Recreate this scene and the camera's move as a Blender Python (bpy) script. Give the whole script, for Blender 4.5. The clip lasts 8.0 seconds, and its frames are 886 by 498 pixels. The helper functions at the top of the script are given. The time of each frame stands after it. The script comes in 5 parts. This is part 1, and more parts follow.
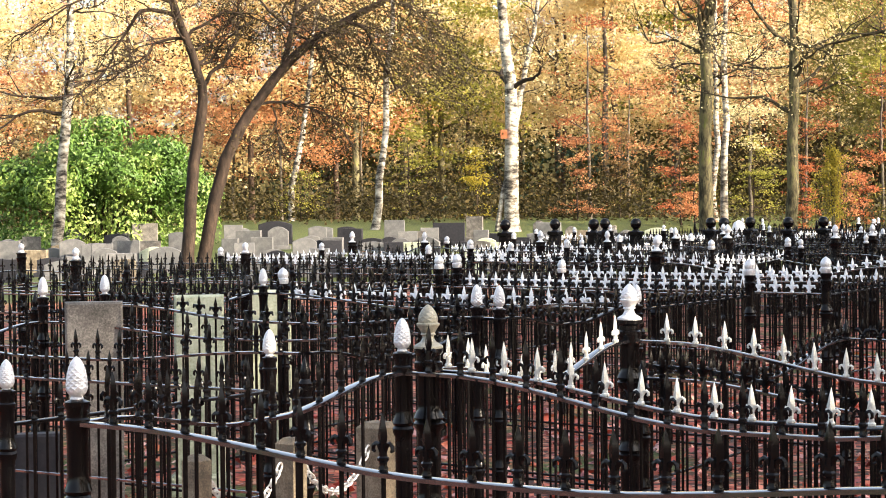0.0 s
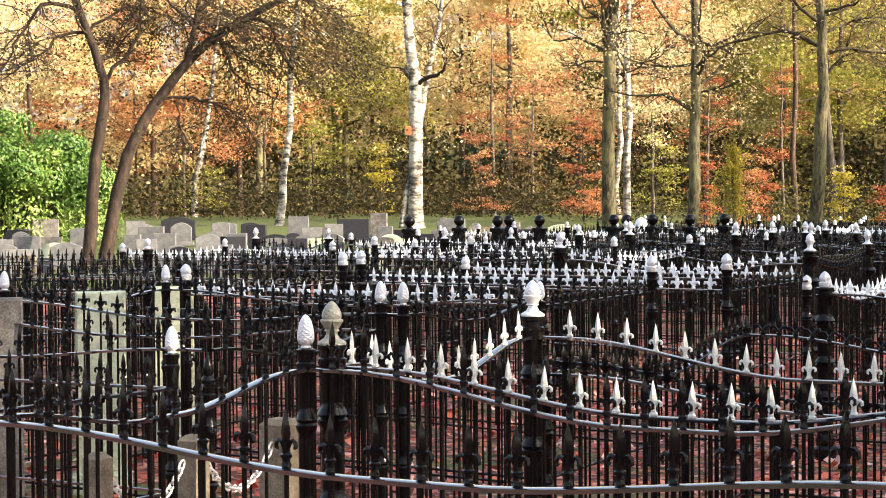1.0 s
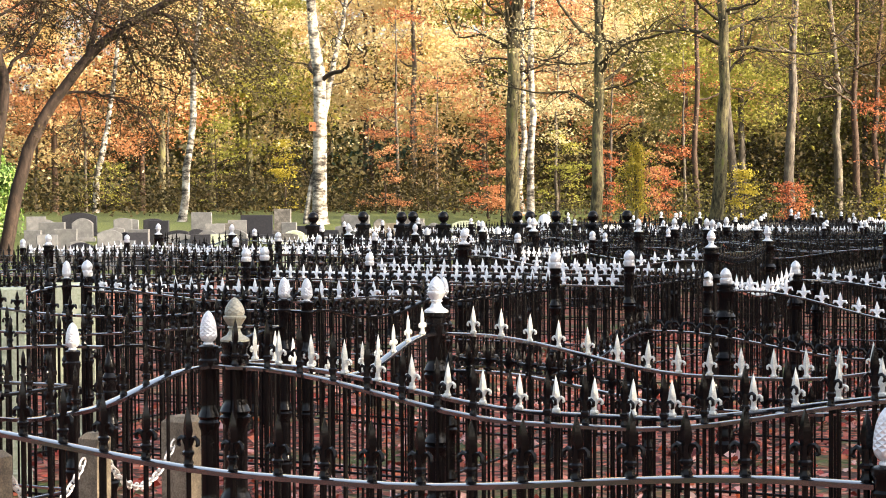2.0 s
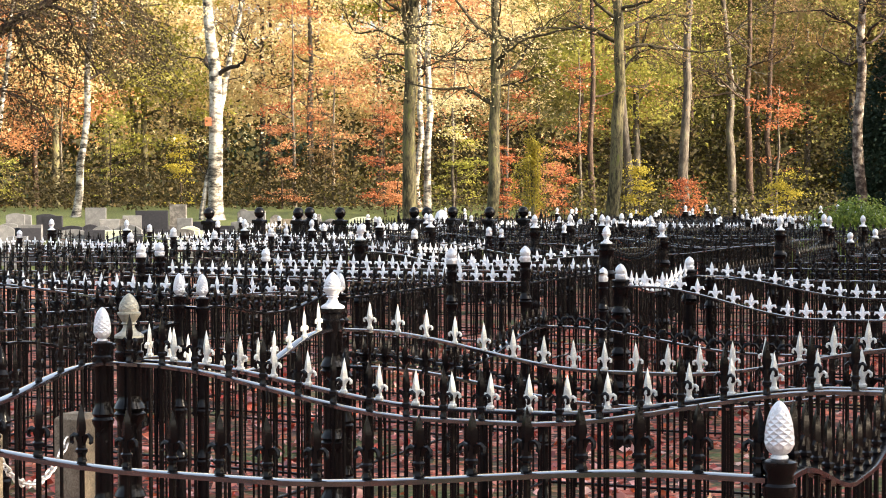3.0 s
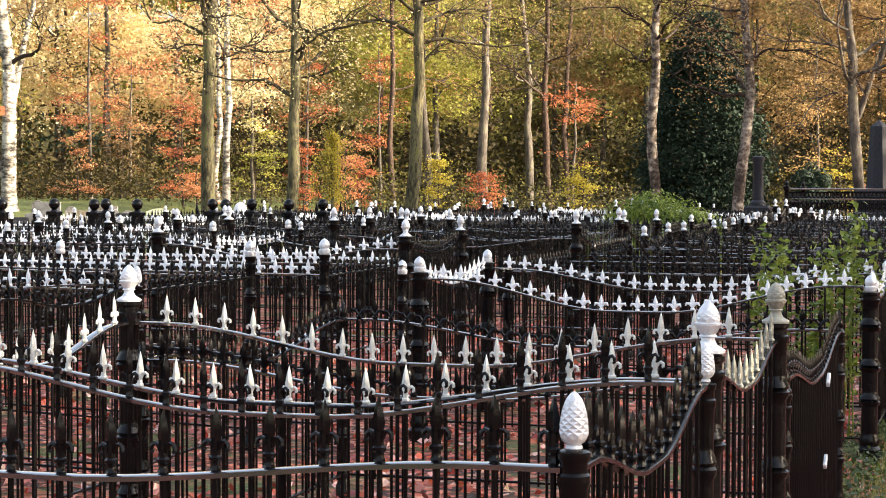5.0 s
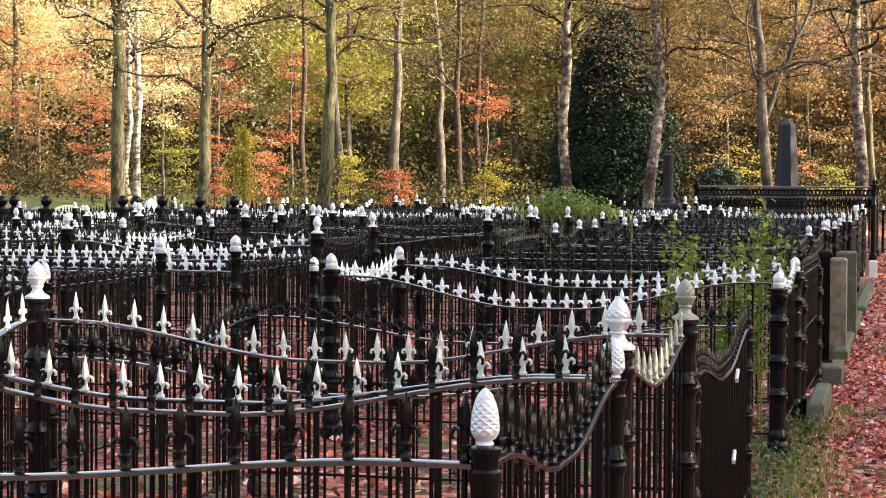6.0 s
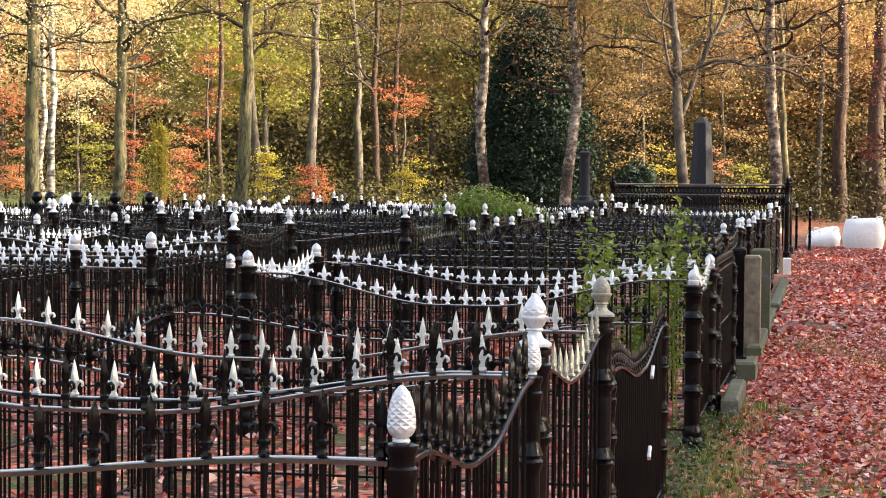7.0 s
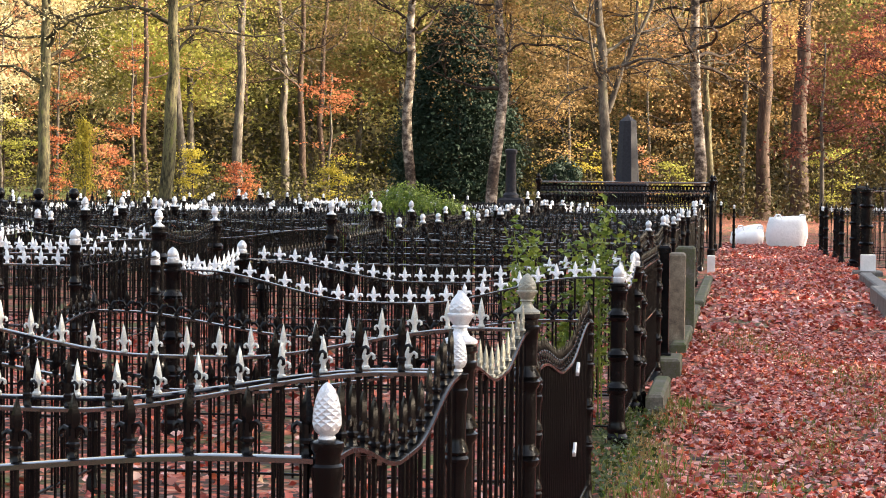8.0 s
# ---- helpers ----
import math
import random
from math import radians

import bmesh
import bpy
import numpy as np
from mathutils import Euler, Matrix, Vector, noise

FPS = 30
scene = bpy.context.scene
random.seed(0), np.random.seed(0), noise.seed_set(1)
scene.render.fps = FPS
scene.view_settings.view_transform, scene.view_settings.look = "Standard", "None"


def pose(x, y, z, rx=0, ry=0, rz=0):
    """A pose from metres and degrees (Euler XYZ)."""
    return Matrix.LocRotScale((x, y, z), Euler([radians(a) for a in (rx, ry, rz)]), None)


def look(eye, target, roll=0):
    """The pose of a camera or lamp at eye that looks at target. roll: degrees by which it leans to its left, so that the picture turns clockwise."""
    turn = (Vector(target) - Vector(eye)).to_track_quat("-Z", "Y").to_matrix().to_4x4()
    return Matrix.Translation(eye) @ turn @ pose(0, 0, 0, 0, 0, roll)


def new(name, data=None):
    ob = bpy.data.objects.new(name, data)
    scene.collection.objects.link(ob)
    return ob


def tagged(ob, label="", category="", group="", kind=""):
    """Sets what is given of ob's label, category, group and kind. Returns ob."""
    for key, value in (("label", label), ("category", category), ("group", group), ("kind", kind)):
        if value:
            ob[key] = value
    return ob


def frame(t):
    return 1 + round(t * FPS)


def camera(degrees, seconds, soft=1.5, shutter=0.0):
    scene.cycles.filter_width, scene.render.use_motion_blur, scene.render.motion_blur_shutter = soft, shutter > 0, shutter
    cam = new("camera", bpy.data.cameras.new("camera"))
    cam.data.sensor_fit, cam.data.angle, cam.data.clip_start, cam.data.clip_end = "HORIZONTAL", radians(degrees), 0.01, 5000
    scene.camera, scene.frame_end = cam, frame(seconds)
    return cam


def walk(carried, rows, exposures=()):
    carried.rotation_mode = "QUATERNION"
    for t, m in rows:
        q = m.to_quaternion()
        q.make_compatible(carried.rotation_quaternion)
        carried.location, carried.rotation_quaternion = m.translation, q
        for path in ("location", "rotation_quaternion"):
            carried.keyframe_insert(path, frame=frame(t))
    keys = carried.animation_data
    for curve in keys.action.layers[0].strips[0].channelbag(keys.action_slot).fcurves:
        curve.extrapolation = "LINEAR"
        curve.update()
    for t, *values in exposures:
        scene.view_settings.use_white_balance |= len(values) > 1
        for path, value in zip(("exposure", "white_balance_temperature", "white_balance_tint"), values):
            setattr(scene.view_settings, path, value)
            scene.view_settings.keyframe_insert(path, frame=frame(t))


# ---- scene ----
cam = camera(27.12, 8.0, soft=1.0)
# seconds, eye, pitch, roll, yaw
ROWS = [
    (0, -0.0134, 0.0211, 1.5995, -1.229, 0.551, 32.383),
    (0.5, -0.0129, 0.0214, 1.5994, -1.299, 0.485, 30.947),
    (1, -0.0123, 0.0218, 1.5994, -1.366, 0.411, 29.399),
    (1.5, -0.0117, 0.0221, 1.5994, -1.430, 0.336, 27.936),
    (3, -0.0098, 0.0230, 1.5993, -1.638, 0.149, 23.199),
    (3.5, -0.0092, 0.0232, 1.5993, -1.702, 0.075, 21.577),
    (4, -0.0085, 0.0235, 1.5992, -1.760, 0.000, 19.933),
    (4.5, -0.0079, 0.0237, 1.5992, -1.812, -0.064, 18.486),
    (5, -0.0073, 0.0239, 1.5992, -1.870, -0.141, 16.962),
    (6.5, -0.0056, 0.0244, 1.5991, -1.995, -0.330, 12.933),
    (7, -0.0050, 0.0245, 1.5991, -2.036, -0.422, 11.648),
    (7.5, -0.0045, 0.0246, 1.5991, -2.074, -0.506, 10.487),
    (8, -0.0041, 0.0247, 1.5991, -2.103, -0.571, 9.355),
]
walk(cam, [(t, pose(x, y, z, 90 + pitch, roll, yaw)) for t, x, y, z, pitch, roll, yaw in ROWS], exposures=[(0.0, 1.81), (5.0, 1.92), (8.0, 1.93)])

# ---- light ----
SUN_AZ, SUN_EL = 86.0, 21.0      # degrees clockwise from the path's direction, and above the horizon
world = bpy.data.worlds.new("sky")
scene.world = world
world.use_nodes = True
wn = world.node_tree
sky = wn.nodes.new("ShaderNodeTexSky")
sky.sky_type, sky.sun_disc = "NISHITA", False
sky.sun_elevation, sky.sun_rotation = radians(SUN_EL), radians(SUN_AZ)
sky.dust_density = 5.0
haze = wn.nodes.new("ShaderNodeHueSaturation")
haze.inputs["Saturation"].default_value, haze.inputs["Value"].default_value = 0.64, 1.14
wn.links.new(sky.outputs[0], haze.inputs["Color"])
wn.links.new(haze.outputs[0], wn.nodes["Background"].inputs[0])
wn.nodes["Background"].inputs[1].default_value = 0.15
sun_data = bpy.data.lights.new("sun", "SUN")
sun_data.energy, sun_data.angle, sun_data.color = 5.0, radians(0.6), (1.0, 0.84, 0.62)
sun = new("sun", sun_data)
a, e = radians(SUN_AZ), radians(SUN_EL)
sun.matrix_world = look((0, 0, 0), (-math.sin(a) * math.cos(e), -math.cos(a) * math.cos(e), -math.sin(e)))

# ---- materials ----


def material(name, rough=0.6, metal=0.0, spec=0.5):
    m = bpy.data.materials.new(name)
    m.use_nodes = True
    b = m.node_tree.nodes["Principled BSDF"]
    b.inputs["Roughness"].default_value = rough
    b.inputs["Metallic"].default_value = metal
    b.inputs["Specular IOR Level"].default_value = spec
    return m, m.node_tree, b


def ramp(nt, stops, src):
    r = nt.nodes.new("ShaderNodeValToRGB")
    while len(r.color_ramp.elements) < len(stops):
        r.color_ramp.elements.new(0.5)
    for el, (p, c) in zip(r.color_ramp.elements, stops):
        el.position, el.color = p, (*c, 1)
    nt.links.new(src, r.inputs[0])
    return r


def noise_tex(nt, scale, detail=4.0, rough=0.6, space="Object"):
    c = nt.nodes.new("ShaderNodeTexCoord")
    n = nt.nodes.new("ShaderNodeTexNoise")
    n.inputs["Scale"].default_value, n.inputs["Detail"].default_value, n.inputs["Roughness"].default_value = scale, detail, rough
    nt.links.new(c.outputs[space], n.inputs["Vector"])
    return n


def bump(nt, b, src, strength, dist):
    n = nt.nodes.new("ShaderNodeBump")
    n.inputs["Strength"].default_value, n.inputs["Distance"].default_value = strength, dist
    nt.links.new(src, n.inputs["Height"])
    nt.links.new(n.outputs[0], b.inputs["Normal"])


def mottled(name, stops, scale, rough=0.7, metal=0.0, spec=0.5, bumps=(0.3, 0.004), fine=None, rough_range=None):
    """Two scales of noise through one ramp, with relief."""
    m, nt, b = material(name, rough, metal, spec)
    n1 = noise_tex(nt, scale)
    n2 = noise_tex(nt, fine or scale * 7, 5.0, 0.7)
    mix = nt.nodes.new("ShaderNodeMath")
    mix.operation = "MULTIPLY_ADD"
    mix.inputs[1].default_value = 0.5
    half = nt.nodes.new("ShaderNodeMath")
    half.operation = "MULTIPLY"
    half.inputs[1].default_value = 0.5
    nt.links.new(n1.outputs[0], half.inputs[0])
    nt.links.new(n2.outputs[0], mix.inputs[0])
    nt.links.new(half.outputs[0], mix.inputs[2])
    r = ramp(nt, stops, mix.outputs[0])
    nt.links.new(r.outputs[0], b.inputs["Base Color"])
    if rough_range:
        mr = nt.nodes.new("ShaderNodeMapRange")
        mr.inputs[1].default_value, mr.inputs[2].default_value = 0.35, 0.65
        mr.inputs[3].default_value, mr.inputs[4].default_value = rough_range
        nt.links.new(n1.outputs[0], mr.inputs[0])
        nt.links.new(mr.outputs[0], b.inputs["Roughness"])
    if bumps:
        bump(nt, b, n2.outputs[0], *bumps)
    return m


def leafy(name, stops, rough=0.6, lets=0.58, spec=0.15, patch=0.7, single=0.4):
    """Leaves: a tint from the ramp, partly by branch and partly leaf by leaf, letting some light through."""
    m, nt, b = material(name, rough, 0.0, spec)
    g = nt.nodes.new("ShaderNodeNewGeometry")
    n = noise_tex(nt, patch, 2.0, 0.5)
    wide = nt.nodes.new("ShaderNodeMapRange")
    wide.inputs[1].default_value, wide.inputs[2].default_value = 0.3, 0.7
    wide.inputs[3].default_value, wide.inputs[4].default_value = 0.0, 1.0 - single
    nt.links.new(n.outputs[0], wide.inputs[0])
    add = nt.nodes.new("ShaderNodeMath")
    add.operation = "MULTIPLY_ADD"
    add.inputs[1].default_value = single
    nt.links.new(g.outputs["Random Per Island"], add.inputs[0])
    nt.links.new(wide.outputs[0], add.inputs[2])
    r = ramp(nt, stops, add.outputs[0])
    nt.links.new(r.outputs[0], b.inputs["Base Color"])
    if lets:
        tr = nt.nodes.new("ShaderNodeBsdfTranslucent")
        nt.links.new(r.outputs[0], tr.inputs[0])
        mx = nt.nodes.new("ShaderNodeMixShader")
        mx.inputs[0].default_value = lets
        nt.links.new(b.outputs[0], mx.inputs[1])
        nt.links.new(tr.outputs[0], mx.inputs[2])
        nt.links.new(mx.outputs[0], nt.nodes["Material Output"].inputs[0])
    return m


IRON = mottled("black_iron_paint", [(0.3, (0.002, 0.002, 0.0025)), (0.6, (0.004, 0.0035, 0.004)), (0.72, (0.010, 0.008, 0.009))], 14, 0.3, 0.0, 0.19, (0.12, 0.001), 160, (0.12, 0.28))
IRON_WET = mottled("wet_black_paint", [(0.3, (0.004, 0.004, 0.005)), (0.6, (0.007, 0.007, 0.009)), (0.74, (0.014, 0.011, 0.011))], 9, 0.15, 0.0, 0.6, (0.05, 0.0006), 90, (0.1, 0.2))
wet = IRON_WET.node_tree.nodes["Principled BSDF"]
wet.inputs["Coat Weight"].default_value, wet.inputs["Coat Roughness"].default_value, wet.inputs["Coat IOR"].default_value = 1.0, 0.05, 2.6
IRON_OLD = mottled("weathered_iron_paint", [(0.3, (0.008, 0.008, 0.007)), (0.55, (0.018, 0.018, 0.014)), (0.7, (0.05, 0.055, 0.028))], 10, 0.5, 0.0, 0.5, (0.35, 0.003), 120, (0.3, 0.6))
SILVER = mottled("silver_paint", [(0.3, (0.3, 0.31, 0.32)), (0.48, (0.62, 0.63, 0.65)), (0.7, (0.76, 0.76, 0.78))], 30, 0.36, 0.25, 0.5, (0.2, 0.0015), 220, (0.3, 0.5))
SILVER_FRESH = mottled("fresh_silver_paint", [(0.3, (0.62, 0.63, 0.64)), (0.46, (0.8, 0.81, 0.83)), (0.7, (0.87, 0.87, 0.89))], 25, 0.4, 0.0, 0.5, (0.2, 0.0015), 200, (0.3, 0.5))
SILVER_WORN = mottled("worn_silver_paint", [(0.3, (0.34, 0.34, 0.3)), (0.5, (0.6, 0.6, 0.56)), (0.7, (0.74, 0.74, 0.71))], 25, 0.42, 0.1, 0.5, (0.3, 0.002), 200, (0.3, 0.55))
SILVER_OLD = mottled("tarnished_silver_paint", [(0.3, (0.12, 0.12, 0.09)), (0.5, (0.27, 0.26, 0.21)), (0.7, (0.42, 0.41, 0.34))], 25, 0.45, 0.1, 0.5, (0.3, 0.002), 200, (0.35, 0.6))
GRANITE = mottled("grey_granite", [(0.38, (0.035, 0.033, 0.03)), (0.5, (0.11, 0.1, 0.092)), (0.62, (0.25, 0.23, 0.21))], 6, 0.55, 0.0, 0.4, (0.3, 0.003), 120)
TAN_STONE = mottled("tan_granite", [(0.38, (0.05, 0.042, 0.032)), (0.5, (0.16, 0.125, 0.085)), (0.62, (0.3, 0.25, 0.18))], 9, 0.7, 0.0, 0.4, (0.4, 0.004), 190)
PALE_STONE = mottled("lichened_pale_stone", [(0.36, (0.12, 0.14, 0.09)), (0.47, (0.33, 0.36, 0.26)), (0.6, (0.46, 0.48, 0.38))], 4, 0.8, 0.0, 0.3, (0.3, 0.004), 60)
MOSS_STONE = mottled("mossy_kerb_stone", [(0.36, (0.05, 0.085, 0.016)), (0.46, (0.08, 0.085, 0.04)), (0.56, (0.11, 0.1, 0.08)), (0.7, (0.2, 0.18, 0.15))], 5, 0.85, 0.0, 0.3, (0.6, 0.008), 50)
DARK_STONE = mottled("polished_black_granite", [(0.3, (0.012, 0.012, 0.016)), (0.6, (0.03, 0.03, 0.036)), (0.75, (0.06, 0.06, 0.07))], 20, 0.5, 0.0, 0.12, None, 300)
GREY_STONE = mottled("dark_grey_stone", [(0.3, (0.05, 0.05, 0.052)), (0.5, (0.1, 0.1, 0.105)), (0.7, (0.2, 0.195, 0.19))], 5, 0.6, 0.0, 0.4, (0.3, 0.004), 90)
WHITE_BOX = mottled("white_plastic", [(0.3, (0.6, 0.6, 0.58)), (0.6, (0.78, 0.78, 0.77))], 8, 0.5, 0.0, 0.4, None)
BAG = mottled("white_woven_plastic", [(0.3, (0.62, 0.61, 0.6)), (0.5, (0.8, 0.79, 0.78)), (0.7, (0.86, 0.85, 0.84))], 3, 0.6, 0.0, 0.4, (0.5, 0.02), 14)
CHAIN = mottled("galvanised_chain", [(0.3, (0.4, 0.38, 0.36)), (0.6, (0.7, 0.68, 0.66))], 30, 0.45, 0.4, 0.5, None)
RIBBON = mottled("dull_orange_wood", [(0.3, (0.2, 0.06, 0.025)), (0.6, (0.32, 0.11, 0.045))], 9, 0.6, 0.0, 0.3, None)


def bark(name, stops, sx, sz, rough=0.85):
    m, nt, b = material(name, rough, 0.0, 0.25)
    c = nt.nodes.new("ShaderNodeTexCoord")
    mp = nt.nodes.new("ShaderNodeMapping")
    mp.inputs["Scale"].default_value = (sx, sx, sz)
    n = nt.nodes.new("ShaderNodeTexNoise")
    n.inputs["Scale"].default_value, n.inputs["Detail"].default_value, n.inputs["Roughness"].default_value = 1.0, 6.0, 0.7
    nt.links.new(c.outputs["Object"], mp.inputs[0])
    nt.links.new(mp.outputs[0], n.inputs["Vector"])
    big = noise_tex(nt, 0.8, 3.0)
    add = nt.nodes.new("ShaderNodeMath")
    add.operation = "MULTIPLY_ADD"
    add.inputs[1].default_value = 0.35
    sub = nt.nodes.new("ShaderNodeMath")
    sub.operation = "MULTIPLY"
    sub.inputs[1].default_value = 0.65
    nt.links.new(n.outputs[0], sub.inputs[0])
    nt.links.new(big.outputs[0], add.inputs[0])
    nt.links.new(sub.outputs[0], add.inputs[2])
    r = ramp(nt, stops, add.outputs[0])
    nt.links.new(r.outputs[0], b.inputs["Base Color"])
    bump(nt, b, n.outputs[0], 0.8, 0.03)
    return m


BIRCH = bark("birch_bark", [(0.42, (0.025, 0.022, 0.02)), (0.48, (0.16, 0.14, 0.115)), (0.54, (0.4, 0.37, 0.32)), (0.66, (0.56, 0.53, 0.47))], 2.6, 6.0)
ROUGH_BIRCH = bark("rough_birch_bark", [(0.4, (0.02, 0.015, 0.012)), (0.48, (0.07, 0.052, 0.04)), (0.55, (0.22, 0.185, 0.15)), (0.66, (0.46, 0.41, 0.34))], 4.0, 5.0)
OAK = bark("mossy_oak_bark", [(0.38, (0.015, 0.013, 0.008)), (0.46, (0.055, 0.048, 0.026)), (0.54, (0.14, 0.12, 0.065)), (0.62, (0.12, 0.13, 0.03))], 12, 3)
BEECH = bark("grey_beech_bark", [(0.4, (0.03, 0.025, 0.02)), (0.5, (0.085, 0.07, 0.055)), (0.58, (0.15, 0.13, 0.1)), (0.66, (0.11, 0.115, 0.05))], 6, 2)
PINE = bark("reddish_pine_bark", [(0.36, (0.018, 0.011, 0.008)), (0.5, (0.055, 0.034, 0.024)), (0.66, (0.11, 0.072, 0.05))], 12, 3)
LIMB = bark("dark_mossy_limb_bark", [(0.35, (0.014, 0.011, 0.007)), (0.5, (0.045, 0.036, 0.02)), (0.62, (0.085, 0.07, 0.035)), (0.7, (0.08, 0.085, 0.022))], 9, 3)
DARKBARK = bark("dark_cherry_bark", [(0.35, (0.010, 0.007, 0.005)), (0.5, (0.028, 0.018, 0.013)), (0.62, (0.06, 0.04, 0.028)), (0.7, (0.05, 0.055, 0.018))], 9, 3)

GOLD = leafy("golden_leaves", [(0.0, (0.56, 0.42, 0.19)), (0.35, (0.73, 0.58, 0.3)), (0.7, (0.84, 0.71, 0.43)), (1.0, (0.66, 0.58, 0.29))])
ORANGE = leafy("orange_leaves", [(0.0, (0.38, 0.17, 0.085)), (0.4, (0.56, 0.26, 0.13)), (0.75, (0.67, 0.36, 0.18)), (1.0, (0.68, 0.47, 0.23))])
RED = leafy("red_leaves", [(0.0, (0.22, 0.06, 0.035)), (0.5, (0.46, 0.16, 0.075)), (1.0, (0.6, 0.3, 0.13))])
LIME = leafy("yellow_green_leaves", [(0.0, (0.16, 0.17, 0.035)), (0.5, (0.36, 0.35, 0.08)), (1.0, (0.58, 0.5, 0.13))])
BROWN = leafy("brown_oak_leaves", [(0.0, (0.14, 0.09, 0.045)), (0.5, (0.25, 0.165, 0.08)), (1.0, (0.37, 0.265, 0.13))])
OLIVE = leafy("dull_olive_leaves", [(0.0, (0.05, 0.05, 0.014)), (0.5, (0.12, 0.11, 0.03)), (1.0, (0.22, 0.17, 0.05))])
# in the undergrowth this dark tone also stands for shade beneath the trees
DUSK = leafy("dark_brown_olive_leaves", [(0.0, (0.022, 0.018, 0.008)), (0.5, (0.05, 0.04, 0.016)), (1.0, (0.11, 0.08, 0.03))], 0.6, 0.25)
HOLLY = leafy("dark_green_needles", [(0.0, (0.010, 0.022, 0.014)), (0.6, (0.020, 0.038, 0.022)), (1.0, (0.035, 0.06, 0.034))], 0.65, 0.1, 0.2)
RHODO = leafy("rhododendron_leaves", [(0.0, (0.03, 0.07, 0.014)), (0.45, (0.09, 0.17, 0.03)), (1.0, (0.34, 0.41, 0.11))], 0.45, 0.25, 0.3, 0.45, 0.3)
SHRUB = leafy("light_green_shrub_leaves", [(0.0, (0.06, 0.11, 0.015)), (0.5, (0.15, 0.2, 0.028)), (1.0, (0.32, 0.36, 0.06))], 0.4, 0.3, 0.3, 2.0, 0.6)
YELLOW = leafy("clear_yellow_leaves", [(0.0, (0.34, 0.28, 0.04)), (1.0, (0.58, 0.48, 0.09))])
LITTER = leafy("fallen_leaves", [(0.0, (0.09, 0.018, 0.013)), (0.25, (0.28, 0.038, 0.028)), (0.45, (0.5, 0.075, 0.045)), (0.6, (0.58, 0.155, 0.06)), (0.74, (0.56, 0.2, 0.155)), (0.88, (0.74, 0.44, 0.4)), (1.0, (0.46, 0.3, 0.1))], 0.32, 0.1, 0.5, 1.2, 0.85)
STRAW = leafy("dead_grass", [(0.0, (0.2, 0.13, 0.05)), (0.6, (0.38, 0.28, 0.12)), (1.0, (0.2, 0.24, 0.06))], 0.6, 0.3, 0.2, 2.0, 0.7)
IVY = leafy("ivy_leaves", [(0.0, (0.02, 0.035, 0.01)), (0.6, (0.05, 0.075, 0.02)), (1.0, (0.13, 0.14, 0.04))], 0.4, 0.2, 0.3, 3.0, 0.7)
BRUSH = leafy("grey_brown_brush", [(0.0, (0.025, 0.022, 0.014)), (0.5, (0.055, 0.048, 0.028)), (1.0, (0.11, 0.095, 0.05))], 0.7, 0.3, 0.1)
MAROON = leafy("maroon_beech_leaves", [(0.0, (0.08, 0.028, 0.024)), (0.5, (0.16, 0.055, 0.042)), (1.0, (0.28, 0.11, 0.06))])
MOSS = leafy("muted_yellow_green_leaves", [(0.0, (0.11, 0.115, 0.035)), (0.5, (0.25, 0.23, 0.075)), (1.0, (0.46, 0.4, 0.14))])
RUST = leafy("rusty_gold_leaves", [(0.0, (0.2, 0.125, 0.055)), (0.5, (0.37, 0.235, 0.095)), (1.0, (0.52, 0.37, 0.16))])
PALE_GOLD = leafy("pale_straw_leaves", [(0.0, (0.5, 0.42, 0.22)), (1.0, (0.82, 0.72, 0.44))])
GRASS = leafy("grass_blades", [(0.0, (0.05, 0.10, 0.012)), (0.6, (0.12, 0.2, 0.025)), (1.0, (0.3, 0.26, 0.09))], 0.5, 0.3)


